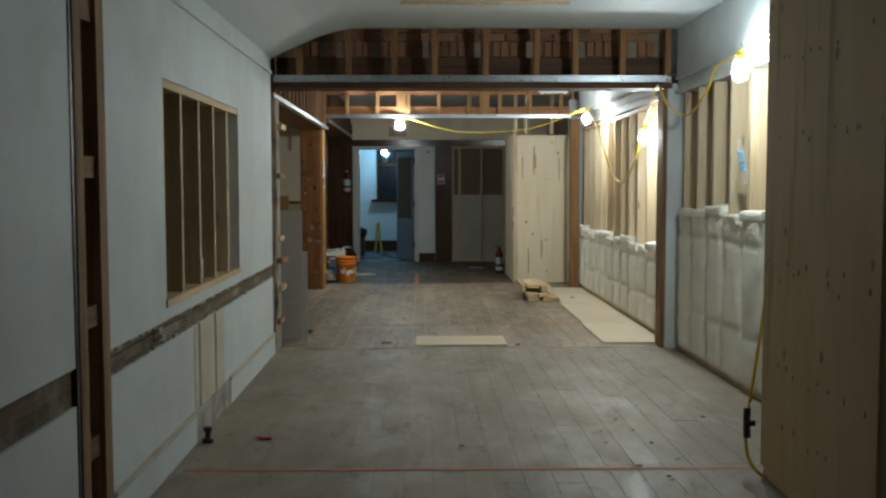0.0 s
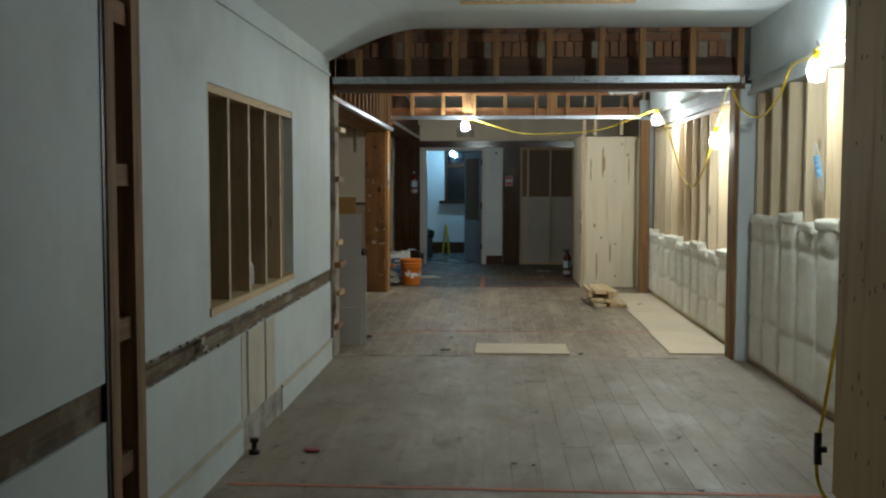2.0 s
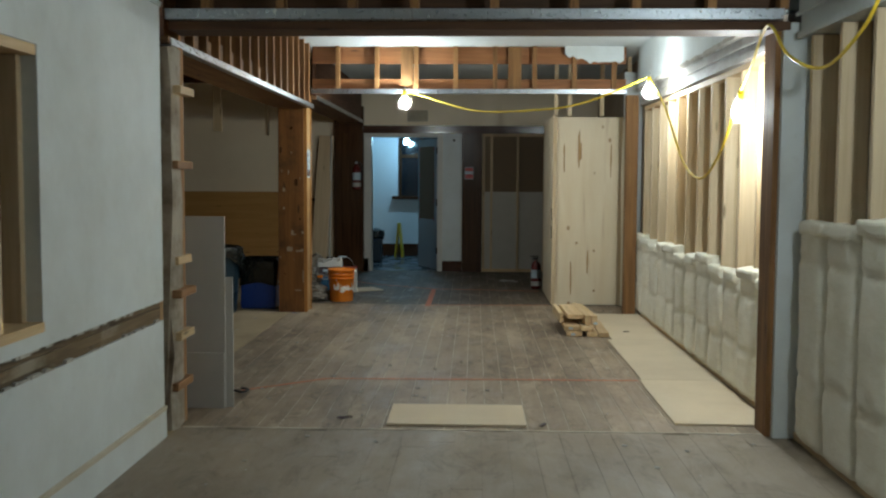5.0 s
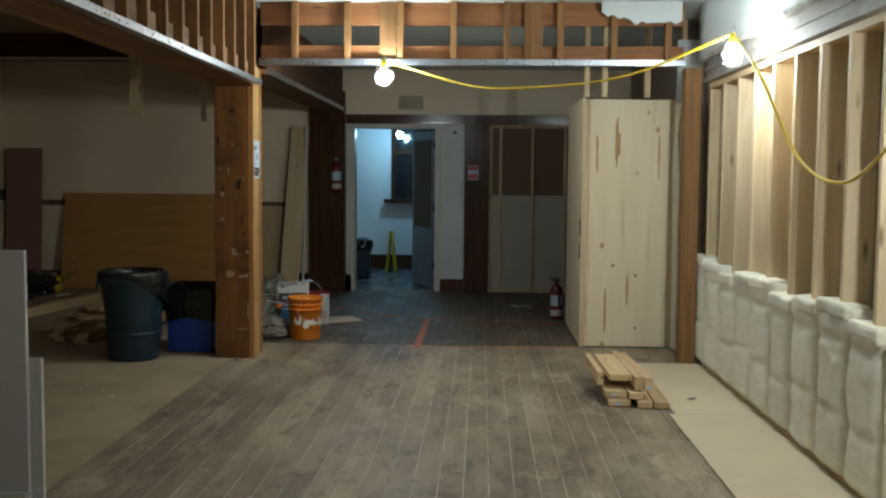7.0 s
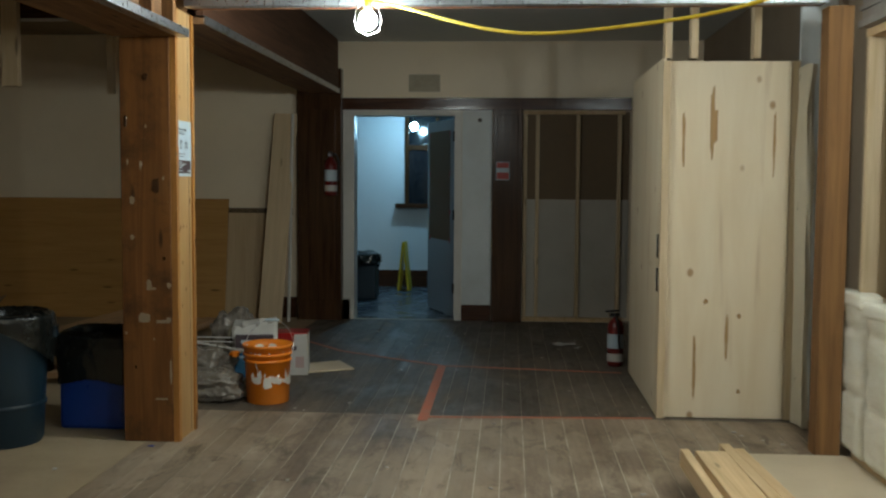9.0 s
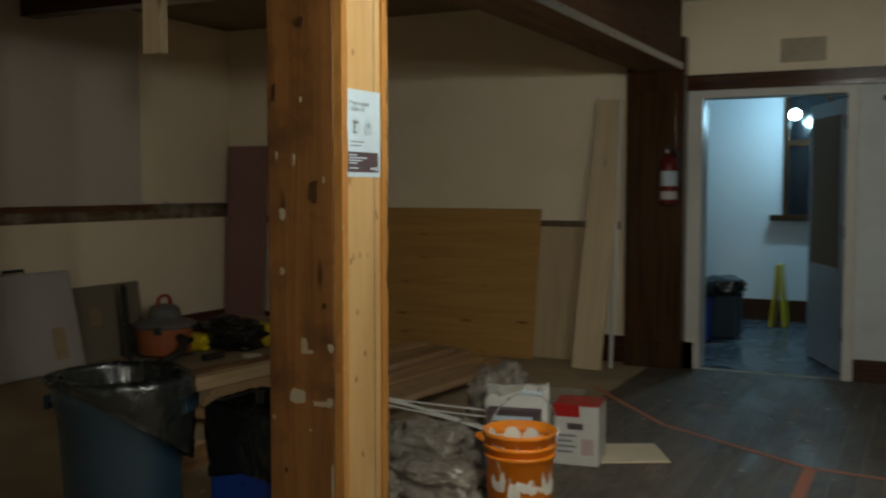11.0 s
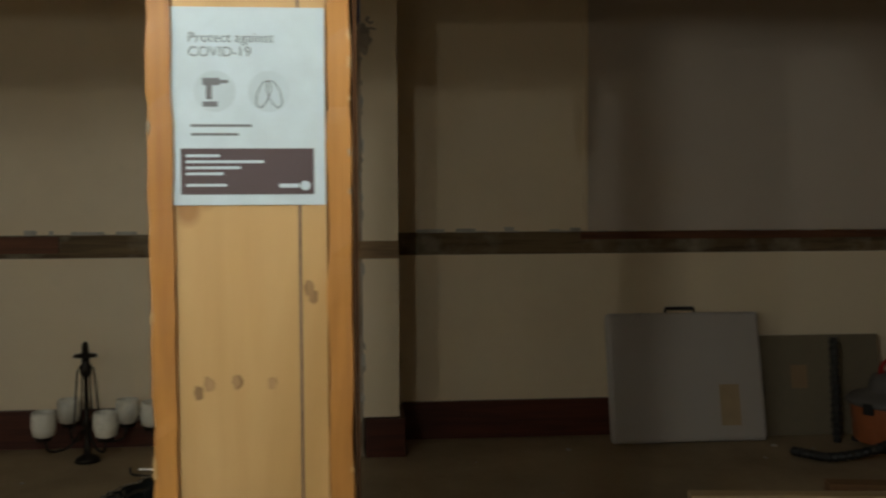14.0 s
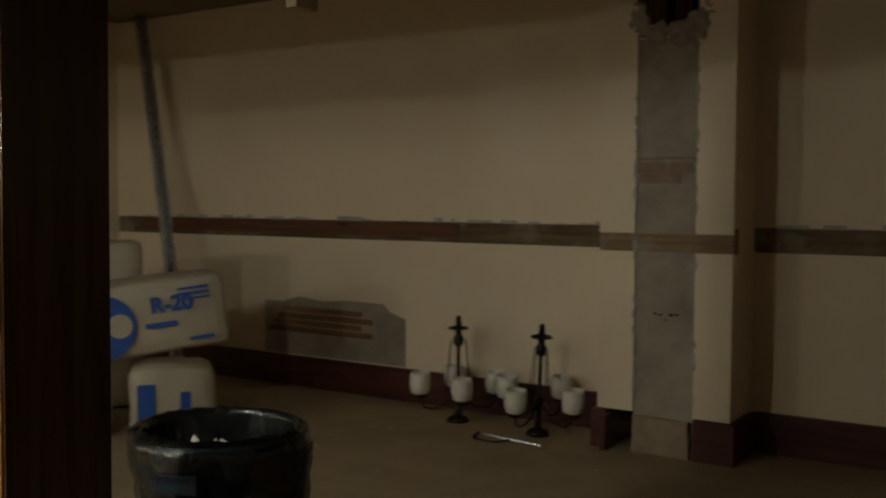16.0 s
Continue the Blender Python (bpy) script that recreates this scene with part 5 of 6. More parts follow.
# ---- panels leaning on the north wall ----
def leaning(name, x0, x1, h, foot, top, thick, mat, label, cat, shear=0.0):
    """A flat board: its foot and top distances south of the wall face."""
    y0, y1 = 18.645 - foot, 18.645 - top
    L = math.hypot(h, y1 - y0)
    a = math.degrees(math.atan2(y1 - y0, h))
    return tagged(part(name, boxed((0, x1 - x0, -thick, 0, 0, L), bev=0.002), mat, at=pose(x0, y0, 0.002, -a, shear, 0)), label, cat)


leaning("plywood_sheet", -4.68, -2.26, 1.20, 0.24, 0.05, 0.018, PLY_BROWN, "brown plywood sheet leaning on the cream wall", "plywood")
leaning("particle_panel", -2.7, -1.86, 1.06, 0.10, 0.028, 0.016, wood("tan_panel", (0.54, 0.40, 0.24), (0.46, 0.33, 0.19), "z", 0.7, 0.02, False), "tan panel leaning behind the plywood sheet", "panel")
leaning("long_plank", -1.87, -1.64, 2.06, 0.42, 0.12, 0.02, wood("pale_plank", (0.64, 0.49, 0.31), (0.55, 0.41, 0.25), "z", 0.6, 0.02), "tall pale plank leaning on the wall", "plank", 2.8)
tagged(part("white_pole", tube([(-1.60, 18.34, 0.0), (-1.575, 18.46, 2.05)], 0.016), CASING), "thin white pole leaning against the dark pilaster", "pole")
leaning("foam_panel", -5.42, -4.98, 1.76, 0.14, 0.03, 0.05, PINK, "dusky pink foam board standing in the corner", "foam panel")

# ---- long boards stacked on the side room floor ----
BOARD_TURN = -5.0


def BOARDS(k, d):
    """The middle of the k-th board of the pile, shifted along by d."""
    return -3.34 + 0.15 * k + 0.09 * d, 17.0 - 0.07 * k + d


rnd = random.Random(31)
RED_BOARD = [wood("reddish_floor_board_" + q, (0.58 - 0.05 * i, 0.37 - 0.03 * i, 0.19), (0.42, 0.25, 0.11), "y", 0.5) for i, q in enumerate("abc")]
for k in range(24):
    L = rnd.uniform(1.9, 2.5)
    lay = k // 7
    ob = part("floor_board", boxed((-0.07, 0.07, -L / 2, L / 2, 0, 0.038), bev=0.002), RED_BOARD[k % 3],
              at=pose(*BOARDS(k % 7 + 0.5 * lay + rnd.uniform(-0.15, 0.15), rnd.uniform(-0.2, 0.2)), 0.004 + 0.040 * lay, 0, 0, BOARD_TURN + rnd.uniform(-1.5, 1.5)))
    tagged(ob, "long reddish reclaimed board lying on the floor", "board", "boards on the floor")
for k in range(10):
    ob = part("lumber_offcut", boxed((-0.045, 0.045, -0.30, 0.30, 0, 0.04), bev=0.003), OLD_Y if k % 2 else SPRUCE_Y,
              at=pose(-2.98 + 0.105 * (k % 4), 14.75 + rnd.uniform(-0.05, 0.05), 0.002 + 0.042 * (k // 4), 0, 0, rnd.uniform(-6, 6)))
    tagged(ob, "short wooden offcut in a stack", "lumber", "stack of offcuts")
tagged(part("long_beam", boxed((-0.045, 0.045, -0.8, 0.8, 0, 0.09), bev=0.003), SPRUCE_Y, at=pose(-3.86, 16.45, 0.002, 0, 0, -7)), "reddish timber length lying on the floor", "lumber")
tagged(part("long_beam", boxed((-0.045, 0.045, -0.55, 0.55, 0, 0.09), bev=0.003), OLD_Y, at=pose(-3.98, 16.9, 0.002, 0, 0, -9)), "reddish timber length lying on the floor", "lumber")

# ---- folded table, vacuum, bags by the west wall ----
tb = thing("folding_table", "grey folded plastic table leaning on the wall", "table", at=pose(-5.21, 16.09, 0.004, 0, -13.0, 0))
part("top", boxed((-0.028, 0.028, -0.465, 0.465, 0, 0.76), bev=0.022), TABLE_TOP, tb)
part("second_leaf", boxed((-0.075, -0.032, -0.455, 0.455, 0.01, 0.75), bev=0.015), TABLE_TOP, tb)
part("handle", tube([(-0.03, -0.09, 0.755), (-0.03, -0.085, 0.79), (-0.03, 0.085, 0.79), (-0.03, 0.09, 0.755)], 0.011), BLACK, tb, "black carrying handle")
part("label", boxed((0.028, 0.030, 0.19, 0.31, 0.09, 0.33)), plain("tan_label", (0.45, 0.33, 0.2), 0.6), tb, "tan paper label")
part("latch", boxed((-0.06, 0.0, 0.465, 0.475, 0.27, 0.31)), BLACK, tb)
cb = thing("flat_carton", "dirty flattened carton standing against the wall", "box", at=pose(-5.33, 16.95, 0, 0, -8, 0))
part("panel", boxed((-0.01, 0.01, -0.38, 0.38, 0, 0.60)), CARD_DARK, cb)
part("paper_mark", boxed((0.011, 0.012, -0.18, -0.08, 0.28, 0.42)), CARD, cb)
vac = thing("shop_vacuum", "orange and grey shop vacuum with hose", "vacuum cleaner", at=pose(-5.02, 17.22, 0) @ Matrix.Diagonal((1.14, 1.14, 0.95, 1)))
VAC_GREY = plain("grey_vac_plastic", (0.13, 0.12, 0.11), 0.5)
part("tank", turned([(0.17, 0.03), (0.185, 0.05), (0.20, 0.24), (0.205, 0.26), (0.0, 0.26)], 32, False), plain("orange_vac_plastic", (0.42, 0.13, 0.05), 0.5), vac, "dusty orange tank", True)
lid = part("lid", turned([(0.205, 0.255), (0.222, 0.262), (0.225, 0.285), (0.20, 0.31), (0.13, 0.33), (0.12, 0.34), (0.112, 0.40), (0.095, 0.43), (0.06, 0.45), (0.0, 0.455)], 32, False), VAC_GREY, vac, "grey motor lid", True)
part("handle", tube(smooth_line([(0, -0.07, 0.41), (0, -0.055, 0.50), (0, 0, 0.525), (0, 0.055, 0.50), (0, 0.07, 0.41)], 5), 0.013), RED_PLASTIC, lid, "red carrying handle")
for a in (-60, 60, 180):
    part("latch", boxed((0.205, 0.228, -0.025, 0.025, 0.22, 0.29), bev=0.004), BLACK, lid, at=pose(0, 0, 0, 0, 0, a))
part("inlet", tube([(0.19, -0.06, 0.19), (0.25, -0.08, 0.18)], 0.034, 12), BLACK, vac)
bm = bmesh.new()
line = smooth_line([(0.25, -0.08, 0.18), (0.34, -0.22, 0.11), (0.3, -0.45, 0.04), (0.16, -0.58, 0.034)], 14)
tube(line, 0.024, 10, bm)
for p in line[::2]:
    bmesh.ops.create_uvsphere(bm, u_segments=8, v_segments=4, radius=0.03, matrix=Matrix.Translation(p))
part("hose", bm, BLACK, vac, "ribbed black hose", True)
part("floor_tool", tube(smooth_line([(0.30, 0.22, 0.03), (0.42, 0.10, 0.035), (0.40, -0.05, 0.03)]), 0.03, 10), BLACK, vac)
part("badge", boxed((0.199, 0.207, -0.07, 0.07, 0.13, 0.17)), BLACK, vac)
for a in (45, 135, 225, 315):
    part("caster", turned([(0.0, 0.0), (0.03, 0.0), (0.03, 0.03), (0.0, 0.03)], 10, False), BLACK, vac, at=pose(0.17 * math.cos(radians(a)), 0.17 * math.sin(radians(a)), 0))
part("wand", tube([(-0.10, -0.24, 0.0), (-0.155, -0.24, 0.64)], 0.02), BLACK, vac)
for k in range(14):
    part("wand_ring", turned([(0.021, 0), (0.027, 0.004), (0.027, 0.014), (0.021, 0.018)], 10, False), BLACK, vac, at=pose(-0.10 - 0.0038 * k - 0.002, -0.24, 0.04 + 0.043 * k))
tagged(part("tool_bag", lump(0.24, 0.22, 0.13, 0.4, 2.0, 12, 4), BAG_BLACK, None, "", True, pose(-4.75, 17.75, 0)), "black tool bag slumped on the floor", "bag")
tagged(part("yellow_tool", lump(0.12, 0.09, 0.08, 0.3, 2.0, 14, 3), YEL_PLASTIC, None, "", True, pose(-4.95, 17.55, 0)), "yellow power tool beside the bag", "tool")
tagged(part("yellow_tool", lump(0.10, 0.08, 0.10, 0.3, 2.0, 15, 3), YEL_PLASTIC, None, "", True, pose(-4.62, 18.02, 0)), "yellow power tool beside the bag", "tool")
cc = thing("open_carton", "open brown cardboard box in the corner", "box", at=pose(-4.85, 18.12, 0, 0, 0, 12))
part("wall_panel", boxed((-0.2, 0.2, -0.15, -0.145, 0, 0.22), (-0.2, 0.2, 0.145, 0.15, 0, 0.22), (-0.2, -0.195, -0.145, 0.145, 0, 0.22), (0.195, 0.2, -0.145, 0.145, 0, 0.22), (-0.195, 0.195, -0.145, 0.145, 0, 0.01)), CARD, cc)
part("flap", boxed((0.2, 0.205, -0.145, 0.145, 0.0, 0.14)), CARD, cc, at=pose(0.16, 0, 0.25, 0, 40, 0))
tagged(part("plastic_tub", turned([(0.07, 0), (0.085, 0.07), (0.083, 0.07), (0.068, 0.005), (0, 0.005)], 16, False), BAG_WHITE, None, "", True, pose(-4.15, 17.25, 0)), "small translucent plastic tub on the floor", "tub")

# ---- two chandeliers on the floor ----
def chandelier(at, turn, lean):
    c = thing("chandelier", "dark iron chandelier with white glass shades standing on the floor", "chandelier", "removed chandeliers", at=pose(*at, 0, lean, turn) @ Matrix.Diagonal((1, 1, 0.94, 1)))
    part("stem", turned([(0.0, 0.0), (0.07, 0.005), (0.06, 0.03), (0.02, 0.05), (0.014, 0.2), (0.03, 0.22), (0.012, 0.26), (0.011, 0.5), (0.03, 0.52), (0.034, 0.56), (0.02, 0.58), (0.02, 0.61), (0.065, 0.62), (0.06, 0.632), (0.02, 0.64), (0.014, 0.70), (0.0, 0.71)], 18, False), IRON, c, "", True)
    for k in range(4):
        a = math.pi / 2 * k + 0.5
        ca, sa = math.cos(a), math.sin(a)
        part("rod", tube([(0.045 * ca, 0.045 * sa, 0.55), (0.075 * ca, 0.075 * sa, 0.2)], 0.004, 6), IRON, c)
        arm = part("arm", tube(smooth_line([(0.02 * ca, 0.02 * sa, 0.2), (0.1 * ca, 0.1 * sa, 0.11), (0.2 * ca, 0.2 * sa, 0.10), (0.235 * ca, 0.235 * sa, 0.17)], 6), 0.007, 6), IRON, c)
        part("cup", turned([(0.0, 0.165), (0.04, 0.17), (0.045, 0.19), (0.0, 0.19)], 14, False), IRON, arm, at=pose(0.235 * ca, 0.235 * sa, 0))
        part("shade", turned([(0.035, 0.19), (0.055, 0.20), (0.066, 0.25), (0.064, 0.31), (0.058, 0.335), (0.055, 0.335), (0.061, 0.30), (0.062, 0.25), (0.035, 0.2)], 20, False), MILK, arm, "white glass shade", True, pose(0.235 * ca, 0.235 * sa, 0))


chandelier((-5.14, 12.68, 0.0), 10, 0)
chandelier((-5.12, 13.25, 0.0), 55, 4)
tagged(part("steel_rod", tube([(-4.92, 13.0, 0.012), (-4.86, 13.42, 0.012)], 0.008), STEEL), "thin bright steel rod on the floor", "rod")
tagged(part("loose_wire", tube(smooth_line([(-4.95, 12.95, 0.01), (-4.82, 13.0, 0.01), (-4.8, 13.15, 0.01), (-4.9, 13.2, 0.01)]), 0.006), IRON), "curl of dark wire on the floor", "wire")

# ---- insulation packs, pipe in the south corner of the side room ----
def text(body, size, mat, m, parent, bold=0.0):
    cu = bpy.data.curves.new("print", "FONT")
    cu.body, cu.size, cu.extrude, cu.offset = body, size, 0.0005, bold
    tmp = bpy.data.objects.new("print", cu)
    scene.collection.objects.link(tmp)
    me = bpy.data.meshes.new_from_object(tmp.evaluated_get(bpy.context.evaluated_depsgraph_get()))
    bpy.data.objects.remove(tmp)
    me.materials.clear()
    me.materials.append(mat)
    ob = new("print", me)
    ob.parent, ob.matrix_basis = parent, m
    return ob


def pack(at, m_turn, sx, sy, sz, label, seed):
    p = thing("insulation_pack", label, "insulation pack", "packs of insulation", at=pose(*at) @ m_turn)
    bm = boxed((-sx, sx, -sy, sy, 0, 2 * sz), bev=0.07)
    bmesh.ops.subdivide_edges(bm, edges=bm.edges, cuts=4, use_grid_fill=True)
    roughen(bm, 0.02, 4, seed)
    part("bag", bm, BAG_WHITE, p, "", True)
    return p


p1 = pack((-3.88, 11.13, 0.44), pose(0, 0, 0, 0, 7, -38), 0.60, 0.22, 0.22, "white insulation pack with blue print lying on top", 3)
text("R-20", 0.125, BLUE_PRINT, pose(-0.16, 0.24, 0.25, 90, 0, 180), p1, 0.005)
part("print_block", turned([(0.19, 0), (0.19, 0.003)], 24), BLUE_PRINT, p1, "blue printed roundel", at=pose(0.12, 0.235, 0.20, -90, 0, 0))
part("print_block", boxed((0.12, 0.54, 0.234, 0.2375, 0.015, 0.385)), BLUE_PRINT, p1, "blue printed field")
part("print_ring", turned([(0.07, 0), (0.07, 0.003)], 20), BAG_WHITE, p1, at=pose(0.02, 0.239, 0.20, -90, 0, 0))
part("print_bars", boxed((-0.50, -0.32, 0.236, 0.239, 0.36, 0.375), (-0.50, -0.32, 0.236, 0.239, 0.33, 0.345), (-0.5, -0.34, 0.236, 0.239, 0.30, 0.312), (-0.30, -0.12, 0.236, 0.239, 0.16, 0.19), (-0.5, -0.36, 0.236, 0.239, 0.06, 0.08)), BLUE_PRINT, p1)
p2 = pack((-4.02, 11.35, 0.0), pose(0, 0, 0, 0, 0, -38), 0.24, 0.20, 0.20, "white insulation pack with blue print at the bottom", 5)
part("print_bars", boxed((-0.1, -0.04, 0.212, 0.216, 0.1, 0.25), (0.10, 0.2, 0.212, 0.216, 0.08, 0.3)), BLUE_PRINT, p2)
p3 = pack((-3.55, 11.0, 0.0), pose(0, 0, 0, 0, 0, -38), 0.24, 0.20, 0.19, "white insulation pack at the bottom of the stack", 8)
p4 = pack((-4.2, 10.4, 0.0), pose(0, 0, 0, 0, 0, -38), 0.3, 0.25, 0.55, "tall pale insulation pack behind the stack", 9)
tagged(part("metal_duct", tube(smooth_line([(-4.95, 10.35, 0.0), (-5.1, 10.1, 0.8), (-5.25, 9.75, 1.9), (-5.32, 9.5, 2.84)]), 0.05, 14), GALV, None, "", True), "shiny grey metal duct leaning in the corner", "duct")
tagged(part("hanging_stick", boxed((-2.2, -2.11, 14.05, 14.09, 1.9, 2.86)), STUD_W), "short stud hanging from the ceiling", "stud", "hanging studs")
tagged(part("hanging_stick", boxed((-1.67, -1.635, 14.19, 14.23, 1.87, 2.86)), STUD_W), "thin stud hanging from the ceiling beside the post", "stud", "hanging studs")
tagged(part("ceiling_beam", boxed((-5.4, -1.5, 16.2, 16.35, 2.62, 2.858)), STAINED_X), "dark beam across the side room ceiling", "beam")

# ---- poster on the post ----
poster = thing("notice_poster", "white printed notice with a dark footer on the post", "poster", at=pose(-1.1765, 13.895, 1.414))
part("sheet", boxed((0, 0.0008, 0, 0.229, 0, 0.295)), PAPER, poster)
R = pose(0, 0, 0, 90, 0, 90)
text("Protect against", 0.021, GREY_INK, pose(0.0012, 0.027, 0.243) @ R, poster)
text("COVID-19", 0.021, GREY_INK, pose(0.0012, 0.027, 0.222) @ R, poster)
part("footer", boxed((0.0008, 0.0014, 0.014, 0.212, 0.016, 0.085)), INK, poster, "dark brown footer")
part("footer_lines", boxed(*[(0.0014, 0.0018, 0.022, 0.022 + w, z, z + 0.004) for w, z in ((0.05, 0.072), (0.115, 0.063), (0.08, 0.054), (0.055, 0.045), (0.06, 0.028))], (0.0014, 0.0018, 0.16, 0.19, 0.026, 0.032)), PAPER, poster)
part("logo", turned([(0.0075, 0), (0.0075, 0.0006)], 16), PAPER, poster, at=pose(0.0013, 0.199, 0.029, 0, 90, 0))
part("text_lines", boxed((0.0008, 0.0012, 0.03, 0.12, 0.117, 0.121), (0.0008, 0.0012, 0.03, 0.10, 0.104, 0.108)), GREY_INK, poster)
ICON_GREY = plain("pale_grey_print", (0.42, 0.51, 0.565), 0.7)
for y in (0.066, 0.146):
    part("icon_disc", turned([(0.031, 0), (0.031, 0.0003)], 28), ICON_GREY, poster, "pale grey disc", at=pose(0.0009, y, 0.170, 0, 90, 0))
part("drill_icon", boxed((0.0013, 0.0016, 0.048, 0.074, 0.179, 0.190), (0.0013, 0.0016, 0.074, 0.086, 0.182, 0.187), (0.0013, 0.0016, 0.053, 0.062, 0.158, 0.179), (0.0013, 0.0016, 0.048, 0.070, 0.147, 0.155)), GREY_INK, poster, "small printed drill")


def ring(cy, cz, ry, rz, tilt):
    c, q = math.cos(tilt), math.sin(tilt)
    pts = [(ry * math.cos(t), rz * math.sin(t)) for t in [2 * math.pi * k / 24 for k in range(25)]]
    return tube([(0.0014, cy + a * c - b * q, cz + a * q + b * c) for a, b in pts], 0.0009, 6)


part("glove_icon", ring(0.138, 0.166, 0.009, 0.021, -0.35), GREY_INK, poster, "small printed glove")
part("glove_icon", ring(0.154, 0.166, 0.009, 0.021, 0.35), GREY_INK, poster, "small printed glove")

# ---- extinguishers, notices ----
def extinguisher(at, turn, hung):
    e = thing("fire_extinguisher", "red fire extinguisher hung on the dark pilaster" if hung else "red fire extinguisher standing by the closet", "fire extinguisher", at=pose(*at, 0, 0, turn))
    body = part("cylinder", turned([(0.0, 0.0), (0.055, 0.0), (0.062, 0.015), (0.062, 0.30), (0.045, 0.345), (0.02, 0.36), (0.02, 0.38), (0.0, 0.38)], 24, False), RED, e, "", True)
    part("label", turned([(0.0628, 0.14), (0.0628, 0.25)], 24, False), PAPER, body, "white instruction label")
    if hung:
        part("bracket", boxed((-0.02, 0.02, -0.066, -0.055, 0.05, 0.34)), IRON, e)
    valve = part("valve", boxed((-0.012, 0.012, -0.03, 0.05, 0.38, 0.405), (-0.01, 0.01, -0.03, 0.09, 0.415, 0.428), bev=0.003), BLACK, e)
    part("hose", tube(smooth_line([(0.0, 0.03, 0.39), (-0.06, 0.05, 0.40), (-0.085, 0.04, 0.32), (-0.08, 0.02, 0.14)]), 0.009), BLACK, valve)
    part("gauge", turned([(0.0, 0), (0.016, 0), (0.016, 0.012), (0.0, 0.012)], 12, False), STEEL, valve, at=pose(0, 0.05, 0.395, -90, 0, 0))
    part("lower_label", turned([(0.0628, 0.04), (0.0628, 0.10)], 24, False), SACK, body, "pale printed label")


extinguisher((-1.19, 18.42, 1.25), 180, True)
extinguisher((1.385, 16.30, 0.0), 120, False)
n = thing("wall_notice", "small red and white notice on the pilaster", "sign", at=pose(0.435, 18.527, 1.41))
part("sheet", boxed((0, 0.13, 0, 0.002, 0, 0.18)), PAPER, n)
part("red_band", boxed((0.006, 0.124, -0.001, 0, 0.12, 0.172), (0.006, 0.124, -0.001, 0, 0.01, 0.075)), plain("pink_red_print", (0.45, 0.08, 0.07), 0.6), n)
tagged(part("wall_fitting", turned([(0.022, 0), (0.02, 0.02), (0, 0.02)], 14, False), IRON, at=pose(0.27, 18.604, 2.0, 90, 0, 0)), "small dark round wall fitting", "fitting")

# ---- lit room things ----
sign = thing("wet_floor_sign", "yellow folding wet floor sign", "sign", at=pose(-0.76, 21.25, 0, 0, 0, 87))
for s in (1, -1):
    part("panel", boxed((-0.12, 0.12, -0.012, 0.012, 0, 0.62), bev=0.004), YEL_PLASTIC, sign, at=pose(0, 0.066 * s, 0.004, 5.6 * s, 0, 0))
for x, y, m_ in ((-1.14, 20.35, BIN_TEAL), (-1.34, 20.0, BIN_BLUE)):
    b = thing("garbage_bin", "square bin with black liner in the lit room", "bin", at=pose(x, y, 0))
    part("tub", boxed((-0.15, 0.15, -0.15, 0.15, 0, 0.42), bev=0.02), m_, b)
    part("liner", lump(0.19, 0.19, 0.09, 0.4, 2.3, x, 3), BAG_BLACK, b, "", True, pose(0, 0, 0.38))

# ---- small things ----
mask = thing("face_mask", "pale blue disposable mask hung on a stud", "mask", at=pose(2.315, 7.24, 1.46, -30, 0, 0))
bm = bmesh.new()
grid = [[bm.verts.new((-0.012 - 0.02 * math.sin(math.pi * i / 6) + 0.004 * (j % 2), -0.045 + 0.015 * i, 0.02 * j + 0.006 * i)) for i in range(7)] for j in range(9)]
for a, b in zip(grid, grid[1:]):
    for i in range(6):
        bm.faces.new((a[i], a[i + 1], b[i + 1], b[i]))
bmesh.ops.solidify(bm, geom=bm.faces[:], thickness=0.002)
part("cloth", bm, MASK_BLUE, mask)
part("ear_loop", tube(smooth_line([(-0.012, -0.045, 0.16), (-0.008, -0.02, 0.26), (-0.008, 0.01, 0.27), (-0.012, 0.045, 0.19)]), 0.002, 6), PAPER, mask)
part("ear_loop", tube(smooth_line([(-0.012, -0.045, 0.0), (-0.008, -0.02, -0.07), (-0.012, 0.02, -0.06), (-0.012, 0.045, 0.03)]), 0.002, 6), PAPER, mask)
for k, (y, h) in enumerate(((6.55, 0.19), (6.74, 0.17))):
    s = thing("spray_bottle", "clear pump bottle standing on the opening's sill", "bottle", "bottles on the sill", pose(XL - 0.10, y, WZ0 + 0.041))
    part("body", turned([(0.0, 0), (0.034, 0), (0.036, 0.02), (0.036, h * 0.6), (0.014, h * 0.78), (0.014, h * 0.85)], 18, False), plain("milky_plastic", (0.5, 0.5, 0.48), 0.2), s, "", True)
    part("pump", boxed((-0.012, 0.012, -0.012, 0.012, h * 0.85, h), (-0.008, 0.008, -0.05, 0.012, h, h + 0.018), bev=0.003), PAPER, s)
